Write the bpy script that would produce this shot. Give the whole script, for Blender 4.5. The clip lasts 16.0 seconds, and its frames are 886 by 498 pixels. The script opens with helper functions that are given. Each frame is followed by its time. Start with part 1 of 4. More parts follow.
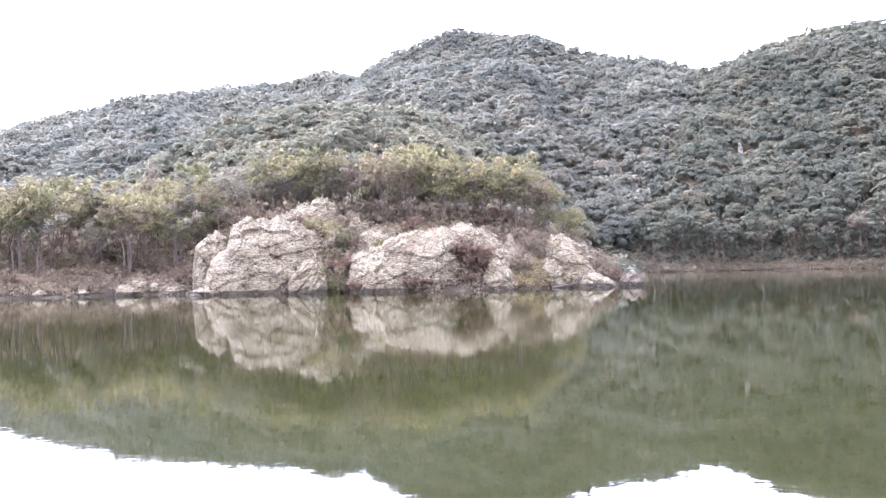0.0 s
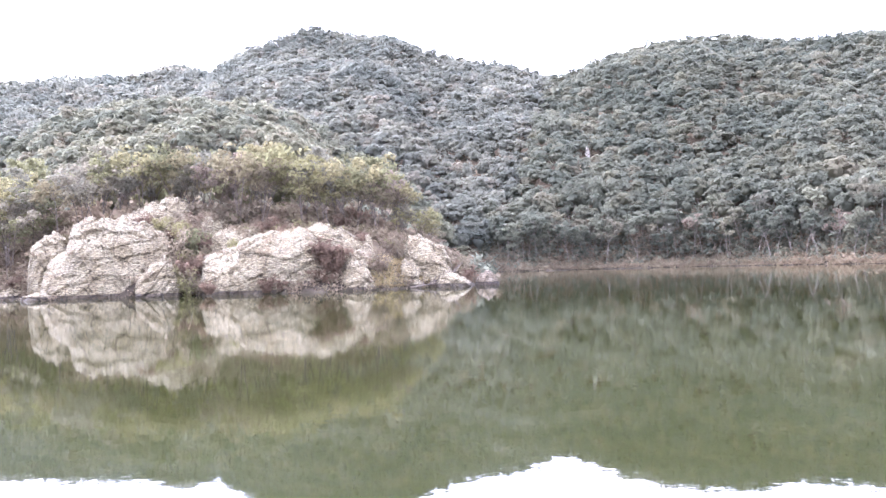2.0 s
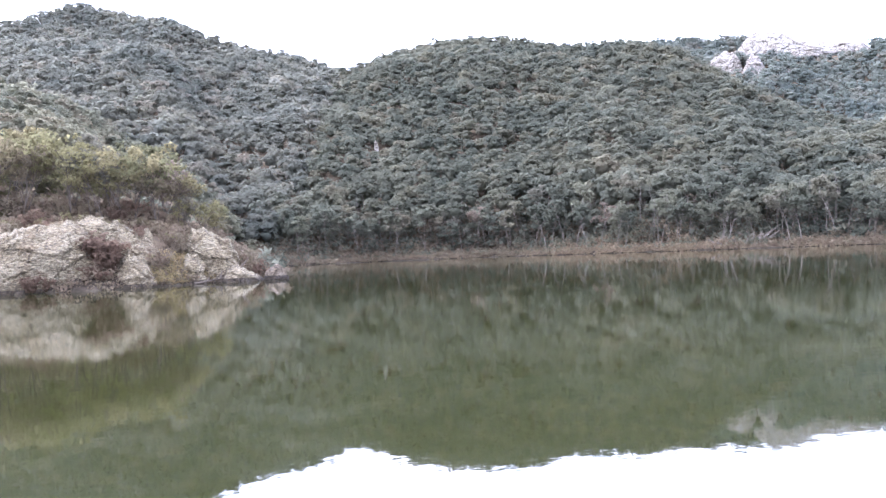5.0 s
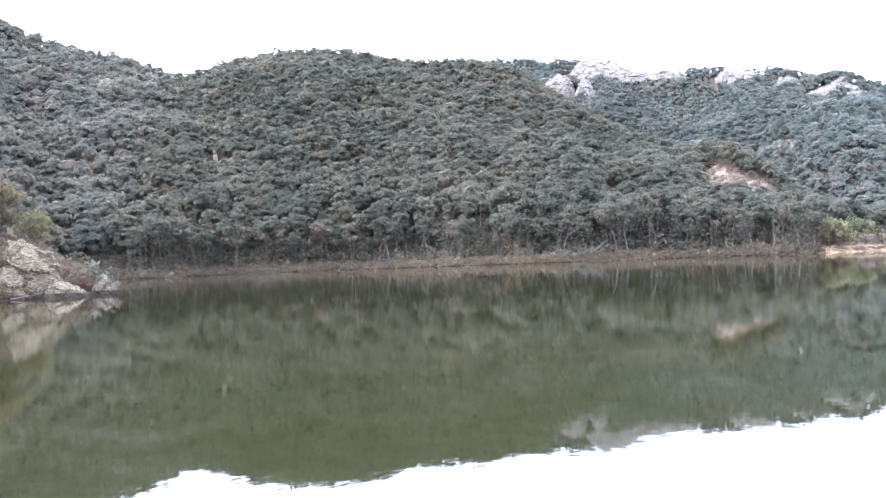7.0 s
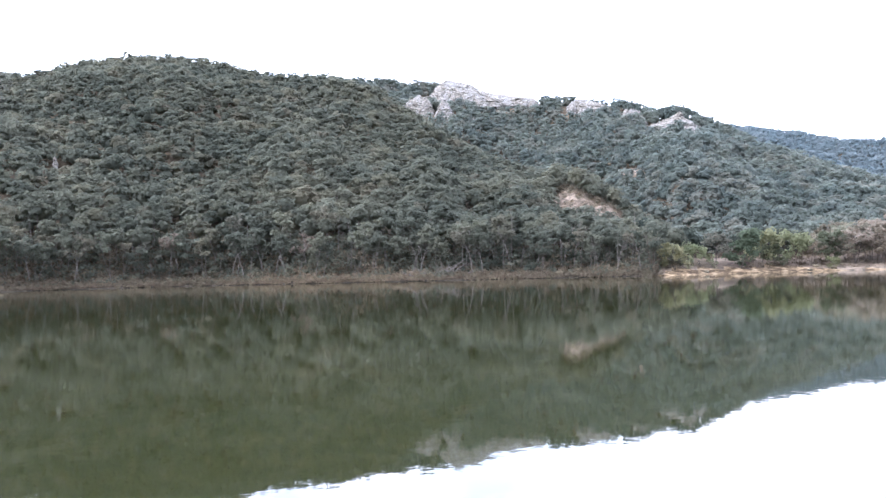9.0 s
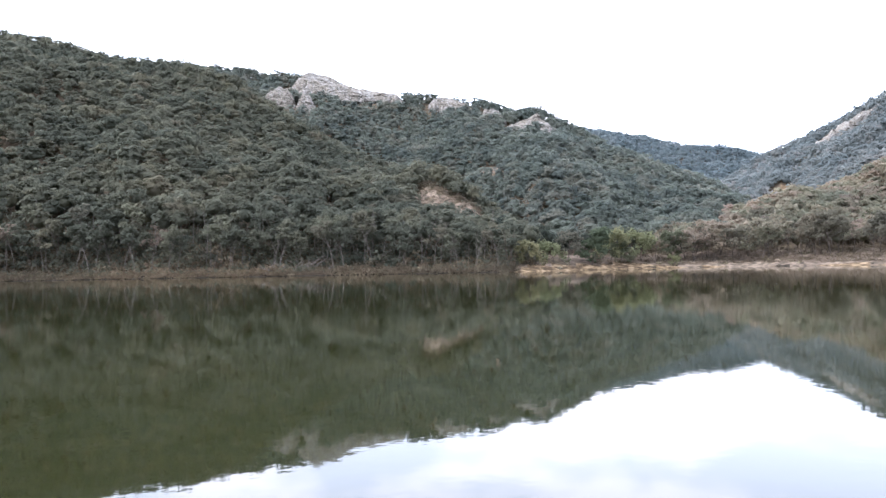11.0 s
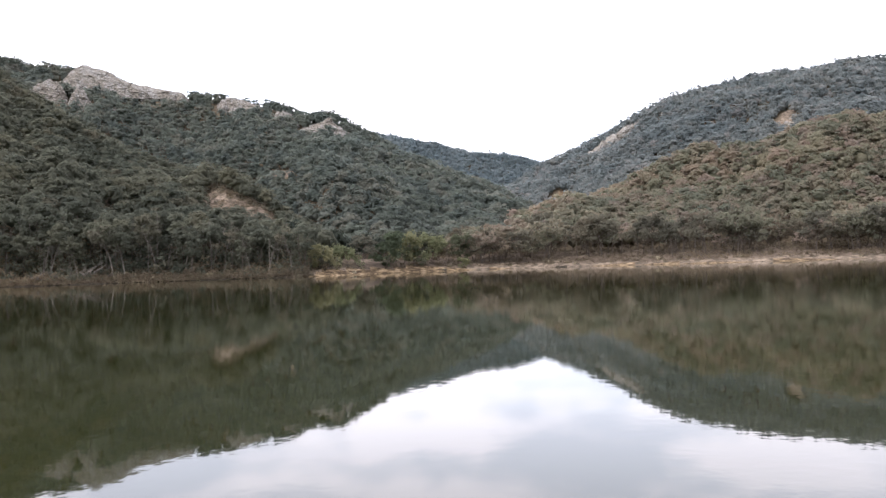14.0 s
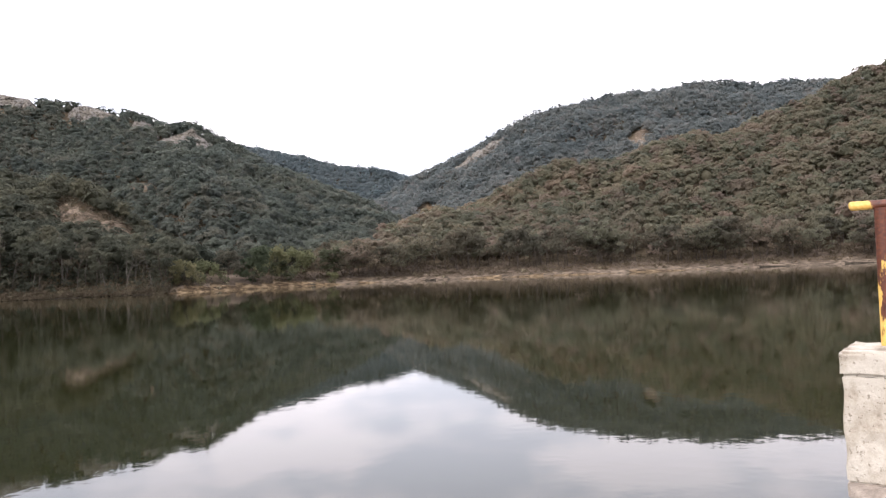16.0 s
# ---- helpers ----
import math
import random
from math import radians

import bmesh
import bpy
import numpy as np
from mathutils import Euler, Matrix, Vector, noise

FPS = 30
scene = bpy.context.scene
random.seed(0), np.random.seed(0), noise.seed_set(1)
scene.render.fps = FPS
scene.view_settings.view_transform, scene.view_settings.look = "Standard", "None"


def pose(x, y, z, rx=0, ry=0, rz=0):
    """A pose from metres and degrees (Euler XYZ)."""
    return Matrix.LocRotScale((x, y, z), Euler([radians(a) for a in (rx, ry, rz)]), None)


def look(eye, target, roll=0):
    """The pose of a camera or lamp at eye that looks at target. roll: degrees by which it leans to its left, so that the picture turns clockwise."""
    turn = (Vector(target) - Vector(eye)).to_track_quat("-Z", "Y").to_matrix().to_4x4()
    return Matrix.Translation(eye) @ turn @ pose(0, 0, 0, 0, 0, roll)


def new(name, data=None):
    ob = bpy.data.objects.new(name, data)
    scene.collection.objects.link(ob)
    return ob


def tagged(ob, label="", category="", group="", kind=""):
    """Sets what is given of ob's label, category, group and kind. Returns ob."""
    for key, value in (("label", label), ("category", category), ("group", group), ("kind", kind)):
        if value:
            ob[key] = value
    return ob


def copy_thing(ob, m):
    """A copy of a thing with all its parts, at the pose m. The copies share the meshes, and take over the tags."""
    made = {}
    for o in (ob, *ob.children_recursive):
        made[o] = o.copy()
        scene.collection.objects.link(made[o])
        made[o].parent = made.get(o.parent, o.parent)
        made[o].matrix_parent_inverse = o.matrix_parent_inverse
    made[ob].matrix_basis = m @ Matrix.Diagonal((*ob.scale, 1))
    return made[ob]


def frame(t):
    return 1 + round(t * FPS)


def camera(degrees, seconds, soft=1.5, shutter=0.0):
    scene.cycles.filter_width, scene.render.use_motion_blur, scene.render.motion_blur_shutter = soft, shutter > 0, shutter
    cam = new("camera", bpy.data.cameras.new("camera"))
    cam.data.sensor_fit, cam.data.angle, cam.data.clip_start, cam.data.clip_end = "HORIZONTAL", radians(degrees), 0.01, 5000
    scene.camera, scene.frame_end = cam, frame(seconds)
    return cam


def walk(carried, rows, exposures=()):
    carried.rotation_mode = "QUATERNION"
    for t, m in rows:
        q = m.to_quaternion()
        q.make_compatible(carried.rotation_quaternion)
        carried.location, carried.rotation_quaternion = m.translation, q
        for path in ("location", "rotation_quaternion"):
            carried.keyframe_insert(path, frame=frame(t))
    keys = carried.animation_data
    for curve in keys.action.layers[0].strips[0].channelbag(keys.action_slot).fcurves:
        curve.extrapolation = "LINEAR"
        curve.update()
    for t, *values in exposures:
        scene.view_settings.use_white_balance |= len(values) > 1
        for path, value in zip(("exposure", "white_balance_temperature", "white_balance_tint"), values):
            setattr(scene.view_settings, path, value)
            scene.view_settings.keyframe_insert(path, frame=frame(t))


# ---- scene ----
EYE = 1.8
cam = camera(57.3, 16.0, soft=1.35)


def turned(yaw, pitch, roll):
    a, b = radians(yaw), radians(pitch)
    ahead = Vector((-math.sin(a) * math.cos(b), math.cos(a) * math.cos(b), math.sin(b)))
    return look((0, 0, EYE), Vector((0, 0, EYE)) + ahead, roll)


# seconds, yaw, pitch, roll: a turn on the spot at the lake's edge
TURN = [
    (0, 0, 1.27, -1.26),
    (0.5, -2.42, 1.22, -1.34),
    (1, -5.19, 1.25, -1.74),
    (1.5, -7.44, 1.06, -1.76),
    (2, -9.99, 1.06, -1.67),
    (2.5, -12.42, 0.9, -1.97),
    (3, -14.73, 0.72, -1.88),
    (3.5, -17.01, 0.65, -1.88),
    (4, -19.49, 0.67, -1.89),
    (4.2, -20.58, 0.49, -1.95),
    (6.3, -31.85, 0.19, -2.81),
    (6.5, -33.11, 0.26, -2.73),
    (7, -35.75, 0.5, -2.38),
    (7.5, -38.38, 0.97, -2.04),
    (8, -41.06, 1.56, -1.8),
    (8.5, -43.62, 1.6, -1.56),
    (9, -45.81, 1.45, -1.5),
    (9.2, -46.57, 1.4, -1.53),
    (11.3, -56.67, 1.03, -1.45),
    (11.5, -57.32, 1.14, -1.74),
    (12, -60.25, 0.91, -1.83),
    (12.5, -62.63, 0.59, -1.66),
    (13, -65.27, 0.84, -1.92),
    (13.5, -68.28, 0.95, -2.09),
    (14, -70.05, 0.82, -1.87),
    (14.5, -72.4, 0.73, -1.95),
    (15, -74.2, 1.21, -1.97),
    (15.5, -76.33, 1.12, -2.4),
    (16, -79.3, 1.46, -2.46),
]
EXPOSURES = [(0, 1.46, 5200, 28), (2, 1.68, 5150, 28), (3, 1.8, 5100, 28), (4, 1.24, 5080, 26), (7, 1.0, 5080, 22), (9, 0.56, 5100, 17), (12.5, -0.2, 5600, 15), (14, -0.46, 5800, 16), (16, -0.84, 6000, 17)]
walk(cam, [(t, turned(*a)) for t, *a in TURN], EXPOSURES)

# ---- light ----
SUN_AZ, SUN_EL = -58.0, 38.0


def sky_world():
    w = bpy.data.worlds.new("bright_overcast")
    scene.world = w
    w.use_nodes = True
    nt = w.node_tree
    nt.nodes.clear()
    sky = nt.nodes.new("ShaderNodeTexSky")
    sky.sky_type, sky.sun_disc = "NISHITA", False
    sky.sun_elevation, sky.sun_rotation = radians(SUN_EL), radians(SUN_AZ)
    co = nt.nodes.new("ShaderNodeTexCoord")
    st = nt.nodes.new("ShaderNodeMapping")
    st.inputs["Scale"].default_value = (2.2, 2.2, 6.0)
    nz = nt.nodes.new("ShaderNodeTexNoise")
    nz.inputs["Scale"].default_value, nz.inputs["Detail"].default_value, nz.inputs["Roughness"].default_value = 2.6, 4, 0.5
    ramp = nt.nodes.new("ShaderNodeValToRGB")
    ramp.color_ramp.elements[0].position, ramp.color_ramp.elements[0].color = 0.42, (36, 36, 36.5, 1)
    ramp.color_ramp.elements[1].position, ramp.color_ramp.elements[1].color = 0.57, (50, 46.5, 44.5, 1)
    mix = nt.nodes.new("ShaderNodeMixRGB")
    mix.inputs[0].default_value = 0.91
    bg = nt.nodes.new("ShaderNodeBackground")
    bg.inputs["Strength"].default_value = 0.1
    out = nt.nodes.new("ShaderNodeOutputWorld")
    nt.links.new(co.outputs["Generated"], st.inputs["Vector"])
    nt.links.new(st.outputs[0], nz.inputs["Vector"])
    nt.links.new(nz.outputs["Fac"], ramp.inputs[0])
    nt.links.new(sky.outputs[0], mix.inputs[1])
    nt.links.new(ramp.outputs[0], mix.inputs[2])
    nt.links.new(mix.outputs[0], bg.inputs["Color"])
    nt.links.new(bg.outputs[0], out.inputs["Surface"])


sky_world()
sun_data = bpy.data.lights.new("sun", "SUN")
sun_data.energy, sun_data.angle, sun_data.color = 5.0, radians(4), (1.0, 0.93, 0.82)
sun = new("sun", sun_data)
a, e = radians(SUN_AZ), radians(SUN_EL)
sun.matrix_world = look(Vector((math.sin(a) * math.cos(e), math.cos(a) * math.cos(e), math.sin(e))) * 400, (0, 0, 0))


# ---- materials ----
def node_material(name):
    m = bpy.data.materials.new(name)
    m.use_nodes = True
    nt = m.node_tree
    return m, nt, nt.nodes["Principled BSDF"], nt.nodes["Material Output"]


def ramp_node(nt, stops):
    r = nt.nodes.new("ShaderNodeValToRGB")
    el = r.color_ramp.elements
    while len(el) < len(stops):
        el.new(0.5)
    for k, (p, c) in enumerate(stops):
        el[k].position, el[k].color = p, (*c, 1)
    return r


def noise_node(nt, scale, detail=4, rough=0.55, coords="Object", stretch=None):
    co = nt.nodes.new("ShaderNodeTexCoord")
    n = nt.nodes.new("ShaderNodeTexNoise")
    n.inputs["Scale"].default_value, n.inputs["Detail"].default_value, n.inputs["Roughness"].default_value = scale, detail, rough
    if stretch:
        mp = nt.nodes.new("ShaderNodeMapping")
        mp.inputs["Scale"].default_value = stretch
        nt.links.new(co.outputs[coords], mp.inputs["Vector"])
        nt.links.new(mp.outputs[0], n.inputs["Vector"])
    else:
        nt.links.new(co.outputs[coords], n.inputs["Vector"])
    return n


def bump_on(nt, bsdf, height, dist, strength=1.0):
    b = nt.nodes.new("ShaderNodeBump")
    b.inputs["Distance"].default_value, b.inputs["Strength"].default_value = dist, strength
    nt.links.new(height, b.inputs["Height"])
    nt.links.new(b.outputs[0], bsdf.inputs["Normal"])
    return b


def mix_node(nt, fac, c1, c2, mode="MIX"):
    m = nt.nodes.new("ShaderNodeMixRGB")
    m.blend_type = mode
    for k, v in enumerate((fac, c1, c2)):
        if isinstance(v, bpy.types.NodeSocket):
            nt.links.new(v, m.inputs[k])
        elif k == 0:
            m.inputs[0].default_value = v
        else:
            m.inputs[k].default_value = (*v, 1)
    return m.outputs[0]


def leaf_material(name, stops, translucent=0.68):
    """Foliage: a tone for each tree (its own attribute or object) and a jitter for each spray of leaves."""
    m, nt, bsdf, out = node_material(name)
    at = nt.nodes.new("ShaderNodeAttribute")
    at.attribute_name = "tone"
    oi = nt.nodes.new("ShaderNodeObjectInfo")
    ge = nt.nodes.new("ShaderNodeNewGeometry")
    add = nt.nodes.new("ShaderNodeMath")
    nt.links.new(at.outputs["Fac"], add.inputs[0])
    nt.links.new(oi.outputs["Random"], add.inputs[1])
    fr = nt.nodes.new("ShaderNodeMath")
    fr.operation = "FRACT"
    nt.links.new(add.outputs[0], fr.inputs[0])
    r = ramp_node(nt, stops)
    nt.links.new(fr.outputs[0], r.inputs[0])
    j = ramp_node(nt, [(0, (0.9, 0.9, 0.9)), (1, (1.12, 1.12, 1.1))])
    nt.links.new(ge.outputs["Random Per Island"], j.inputs[0])
    col = mix_node(nt, 1.0, r.outputs[0], j.outputs[0], "MULTIPLY")
    mottle = noise_node(nt, 2.6, 4, 0.7)
    patchy = ramp_node(nt, [(0.38, (0.98, 0.98, 0.98)), (0.62, (1.22, 1.21, 1.18))])
    nt.links.new(mottle.outputs["Fac"], patchy.inputs[0])
    col = mix_node(nt, 1.0, col, patchy.outputs[0], "MULTIPLY")
    stand = noise_node(nt, 0.04, 3, 0.6)
    drift = ramp_node(nt, [(0.38, (0.85, 0.88, 0.88)), (0.62, (1.14, 1.11, 1.06))])
    nt.links.new(stand.outputs["Fac"], drift.inputs[0])
    col = mix_node(nt, 1.0, col, drift.outputs[0], "MULTIPLY")
    nt.links.new(col, bsdf.inputs["Base Color"])
    bsdf.inputs["Roughness"].default_value = 0.6
    bsdf.inputs["Specular IOR Level"].default_value = 0.03
    tr = nt.nodes.new("ShaderNodeBsdfTranslucent")
    nt.links.new(col, tr.inputs["Color"])
    mx = nt.nodes.new("ShaderNodeMixShader")
    mx.inputs[0].default_value = translucent
    nt.links.new(bsdf.outputs[0], mx.inputs[1])
    nt.links.new(tr.outputs[0], mx.inputs[2])
    nt.links.new(mx.outputs[0], out.inputs["Surface"])
    return m


def rock_material(name, low, mid, high, scale=1.0, mark=False):
    """Weathered granite: pale grain, dark lichen, dark joints along its beds; mark: a dark band at the foot, water
    stain and undercut shade in one.
    """
    m, nt, bsdf, _ = node_material(name)
    big = noise_node(nt, 0.45 * scale, 6, 0.62, "Object", (1, 1, 0.6))
    fine = noise_node(nt, 4.6 * scale, 8, 0.8, stretch=(0.6, 0.6, 2.4))
    r = ramp_node(nt, [(0.40, low), (0.475, mid), (0.57, high)])
    nt.links.new(fine.outputs["Fac"], r.inputs[0])
    st = ramp_node(nt, [(0.34, (0.62, 0.58, 0.52)), (0.46, (0.92, 0.88, 0.81)), (0.56, (1, 1, 1))])
    nt.links.new(big.outputs["Fac"], st.inputs[0])
    col = mix_node(nt, 1.0, r.outputs[0], st.outputs[0], "MULTIPLY")
    if mark:
        ge = nt.nodes.new("ShaderNodeNewGeometry")
        xyz = nt.nodes.new("ShaderNodeSeparateXYZ")
        nt.links.new(ge.outputs["Position"], xyz.inputs[0])
        add = nt.nodes.new("ShaderNodeMath")
        add.operation = "MULTIPLY_ADD"
        nt.links.new(fine.outputs["Fac"], add.inputs[0])
        add.inputs[1].default_value = -0.25
        nt.links.new(xyz.outputs["Z"], add.inputs[2])
        # high-water stain, with the undercut's shadow painted into the same band
        foot_band = ramp_node(nt, [(0.12, (0.26, 0.22, 0.18)), (0.2, (1, 1, 1))])
        nt.links.new(add.outputs[0], foot_band.inputs[0])
        col = mix_node(nt, 1.0, col, foot_band.outputs[0], "MULTIPLY")
    co = nt.nodes.new("ShaderNodeTexCoord")
    warp = noise_node(nt, 0.9 * scale, 5, 0.65)
    bend = nt.nodes.new("ShaderNodeVectorMath")
    bend.operation = "MULTIPLY_ADD"
    bend.inputs[1].default_value = (0.6 / scale, 0.6 / scale, 0.6 / scale)
    nt.links.new(warp.outputs["Color"], bend.inputs[0])
    nt.links.new(co.outputs["Object"], bend.inputs[2])
    # wide joints first, then thin cracks along the beds
    for size, squash, edge, depth in ((0.36, 1.5, 0.016, 0.75), (1.15, 4.2, 0.06, 0.75)):
        dip = nt.nodes.new("ShaderNodeMapping")
        dip.inputs["Rotation"].default_value, dip.inputs["Scale"].default_value = (0.1, 0.32, 0.0), (0.7, 0.7, squash)
        nt.links.new(bend.outputs[0], dip.inputs["Vector"])
        fissure = nt.nodes.new("ShaderNodeTexVoronoi")
        fissure.feature = "DISTANCE_TO_EDGE"
        fissure.inputs["Scale"].default_value = size * scale
        nt.links.new(dip.outputs[0], fissure.inputs["Vector"])
        lines = ramp_node(nt, [(0.0, (0.22, 0.19, 0.16)), (edge, (0.72, 0.69, 0.65)), (edge * 2.4, (1, 1, 1))])
        nt.links.new(fissure.outputs["Distance"], lines.inputs[0])
        col = mix_node(nt, depth, col, lines.outputs[0], "MULTIPLY")
    nt.links.new(col, bsdf.inputs["Base Color"])
    bsdf.inputs["Roughness"].default_value = 0.88
    layers = noise_node(nt, 2.6 * scale, 8, 0.75, stretch=(0.7, 0.7, 2.6))
    layers.inputs["Vector"].links[0].from_node.inputs["Rotation"].default_value = (0.1, 0.32, 0.0)
    bump_on(nt, bsdf, layers.outputs["Fac"], 0.36 / scale, 1.0)
    return m


def ground_material(name, stops, scale, dist=0.15):
    m, nt, bsdf, _ = node_material(name)
    n1 = noise_node(nt, scale, 6, 0.65)
    n2 = noise_node(nt, scale * 0.12, 4, 0.6)
    r = ramp_node(nt, stops)
    nt.links.new(n1.outputs["Fac"], r.inputs[0])
    st = ramp_node(nt, [(0.35, (0.7, 0.68, 0.64)), (0.65, (1.15, 1.12, 1.05))])
    nt.links.new(n2.outputs["Fac"], st.inputs[0])
    nt.links.new(mix_node(nt, 1.0, r.outputs[0], st.outputs[0], "MULTIPLY"), bsdf.inputs["Base Color"])
    bsdf.inputs["Roughness"].default_value = 1.0
    bsdf.inputs["Specular IOR Level"].default_value = 0.04
    bump_on(nt, bsdf, n1.outputs["Fac"], dist)
    return m


def water_material():
    m, nt, bsdf, _ = node_material("still_lake_water")
    murk = noise_node(nt, 0.03, 3, 0.5)
    r = ramp_node(nt, [(0.35, (0.0122, 0.0134, 0.0038)), (0.65, (0.0154, 0.0166, 0.005))])
    nt.links.new(murk.outputs["Fac"], r.inputs[0])
    nt.links.new(r.outputs[0], bsdf.inputs["Base Color"])
    bsdf.inputs["Roughness"].default_value = 0.025
    bsdf.inputs["IOR"].default_value = 1.333
    small = noise_node(nt, 5.0, 2, 0.45)
    wide = noise_node(nt, 0.05, 2, 0.5)
    gust = ramp_node(nt, [(0.40, (0.45, 0.45, 0.45)), (0.64, (1, 1, 1))])
    nt.links.new(wide.outputs["Fac"], gust.inputs[0])
    mul = nt.nodes.new("ShaderNodeMath")
    mul.operation = "MULTIPLY"
    nt.links.new(small.outputs["Fac"], mul.inputs[0])
    nt.links.new(gust.outputs[0], mul.inputs[1])
    bump_on(nt, bsdf, mul.outputs[0], 0.0012)
    return m


def plain_material(name, base, rough=0.7, metallic=0.0, vary=0.25, scale=6.0, dist=0.01):
    m, nt, bsdf, _ = node_material(name)
    n = noise_node(nt, scale, 6, 0.65)
    lo = tuple(c * (1 - vary) for c in base)
    hi = tuple(min(1, c * (1 + vary)) for c in base)
    r = ramp_node(nt, [(0.3, lo), (0.7, hi)])
    nt.links.new(n.outputs["Fac"], r.inputs[0])
    nt.links.new(r.outputs[0], bsdf.inputs["Base Color"])
    bsdf.inputs["Roughness"].default_value, bsdf.inputs["Metallic"].default_value = rough, metallic
    bump_on(nt, bsdf, n.outputs["Fac"], dist)
    return m


def stained_concrete():
    """Old whitewash on concrete: grey and tan stains, dark pits and hairline cracks."""
    m, nt, bsdf, _ = node_material("weathered_whitewashed_concrete")
    n1 = noise_node(nt, 5.0, 7, 0.68, stretch=(1, 1, 0.7))
    base = ramp_node(nt, [(0.34, (0.21, 0.17, 0.12)), (0.45, (0.39, 0.345, 0.275)), (0.6, (0.52, 0.48, 0.405))])
    nt.links.new(n1.outputs["Fac"], base.inputs[0])
    n2 = noise_node(nt, 38, 4, 0.7)
    pits = ramp_node(nt, [(0.34, (0.45, 0.42, 0.38)), (0.42, (1, 1, 1))])
    nt.links.new(n2.outputs["Fac"], pits.inputs[0])
    nt.links.new(mix_node(nt, 1.0, base.outputs[0], pits.outputs[0], "MULTIPLY"), bsdf.inputs["Base Color"])
    bsdf.inputs["Roughness"].default_value = 0.9
    bump_on(nt, bsdf, n1.outputs["Fac"], 0.03)
    return m


def rust_paint_material():
    """Yellow paint flaking off a rusty pipe."""
    m, nt, bsdf, _ = node_material("flaking_yellow_paint")
    n = noise_node(nt, 5.0, 6, 0.62, stretch=(1, 1, 0.45))
    patch = ramp_node(nt, [(0.50, (0, 0, 0)), (0.53, (1, 1, 1))])
    nt.links.new(n.outputs["Fac"], patch.inputs[0])
    f = noise_node(nt, 40, 5, 0.6)
    rust = ramp_node(nt, [(0.3, (0.045, 0.014, 0.008)), (0.7, (0.15, 0.045, 0.018))])
    nt.links.new(f.outputs["Fac"], rust.inputs[0])
    paint = ramp_node(nt, [(0.3, (0.62, 0.34, 0.05)), (0.7, (0.76, 0.54, 0.16))])
    nt.links.new(f.outputs["Fac"], paint.inputs[0])
    nt.links.new(mix_node(nt, patch.outputs[0], rust.outputs[0], paint.outputs[0]), bsdf.inputs["Base Color"])
    bsdf.inputs["Roughness"].default_value = 0.55
    bump_on(nt, bsdf, patch.outputs[0], 0.002)
    return m


LEAF_GREEN = leaf_material("dark_green_foliage", [(0, (0.080, 0.084, 0.065)), (0.35, (0.093, 0.098, 0.076)), (0.7, (0.105, 0.108, 0.082)), (0.9, (0.116, 0.114, 0.082)), (1, (0.119, 0.110, 0.082))])
# wood behind the spit: leaf colour darkened to stand for deep shade
LEAF_SHADED = leaf_material("shade_darkened_foliage", [(0, (0.039, 0.046, 0.038)), (0.5, (0.050, 0.057, 0.045)), (1, (0.066, 0.069, 0.052))])
LEAF_OLIVE = leaf_material("autumn_olive_foliage", [(0, (0.087, 0.086, 0.050)), (0.3, (0.124, 0.120, 0.065)), (0.55, (0.153, 0.139, 0.072)), (0.8, (0.147, 0.127, 0.072)), (1, (0.112, 0.093, 0.065))])
LEAF_RUSSET = leaf_material("russet_olive_foliage", [(0, (0.153, 0.157, 0.120)), (0.3, (0.179, 0.171, 0.124)), (0.6, (0.206, 0.185, 0.139)), (0.85, (0.219, 0.182, 0.142)), (1, (0.212, 0.171, 0.144))])
# peak and left ridge: a paler, greyer leaf colour stands in for haze
LEAF_HAZE_PALE = leaf_material("haze_paled_foliage", [(0, (0.100, 0.106, 0.088)), (0.5, (0.116, 0.119, 0.100)), (0.85, (0.131, 0.131, 0.105)), (1, (0.145, 0.134, 0.109))])
LEAF_LIGHT = leaf_material("light_olive_green_foliage", [(0, (0.155, 0.164, 0.096)), (0.5, (0.187, 0.186, 0.104)), (1, (0.216, 0.194, 0.118))])
# crag hill: lighter and bluer than the front hill, haze put into the colour
LEAF_HAZE_SCRUB = leaf_material("haze_tinted_scrub_foliage", [(0, (0.093, 0.107, 0.098)), (0.4, (0.110, 0.126, 0.109)), (0.75, (0.126, 0.137, 0.119)), (1, (0.143, 0.143, 0.122))])
# right mountain: aerial haze mixed into a pale slate leaf colour
LEAF_HAZE_GREY = leaf_material("haze_greyed_foliage", [(0, (0.134, 0.152, 0.156)), (0.5, (0.152, 0.171, 0.174)), (0.85, (0.172, 0.185, 0.181)), (1, (0.190, 0.190, 0.186))])
# farthest ridge: the blue of hazy air is painted as leaf colour
LEAF_HAZE_BLUE = leaf_material("haze_blued_foliage", [(0, (0.127, 0.157, 0.172)), (1, (0.156, 0.183, 0.193))])
LEAF_FRESH = leaf_material("fresh_green_foliage", [(0, (0.075, 0.091, 0.059)), (0.5, (0.096, 0.108, 0.069)), (1, (0.121, 0.119, 0.081))])
LEAF_MOSS = leaf_material("moss_green_foliage", [(0, (0.104, 0.109, 0.083)), (0.4, (0.120, 0.122, 0.089)), (0.75, (0.133, 0.130, 0.092)), (1, (0.144, 0.129, 0.094))])
LEAF_BROWN = leaf_material("dry_brown_scrub", [(0, (0.101, 0.081, 0.059)), (0.4, (0.134, 0.106, 0.078)), (0.7, (0.140, 0.120, 0.082)), (1, (0.174, 0.143, 0.106))])
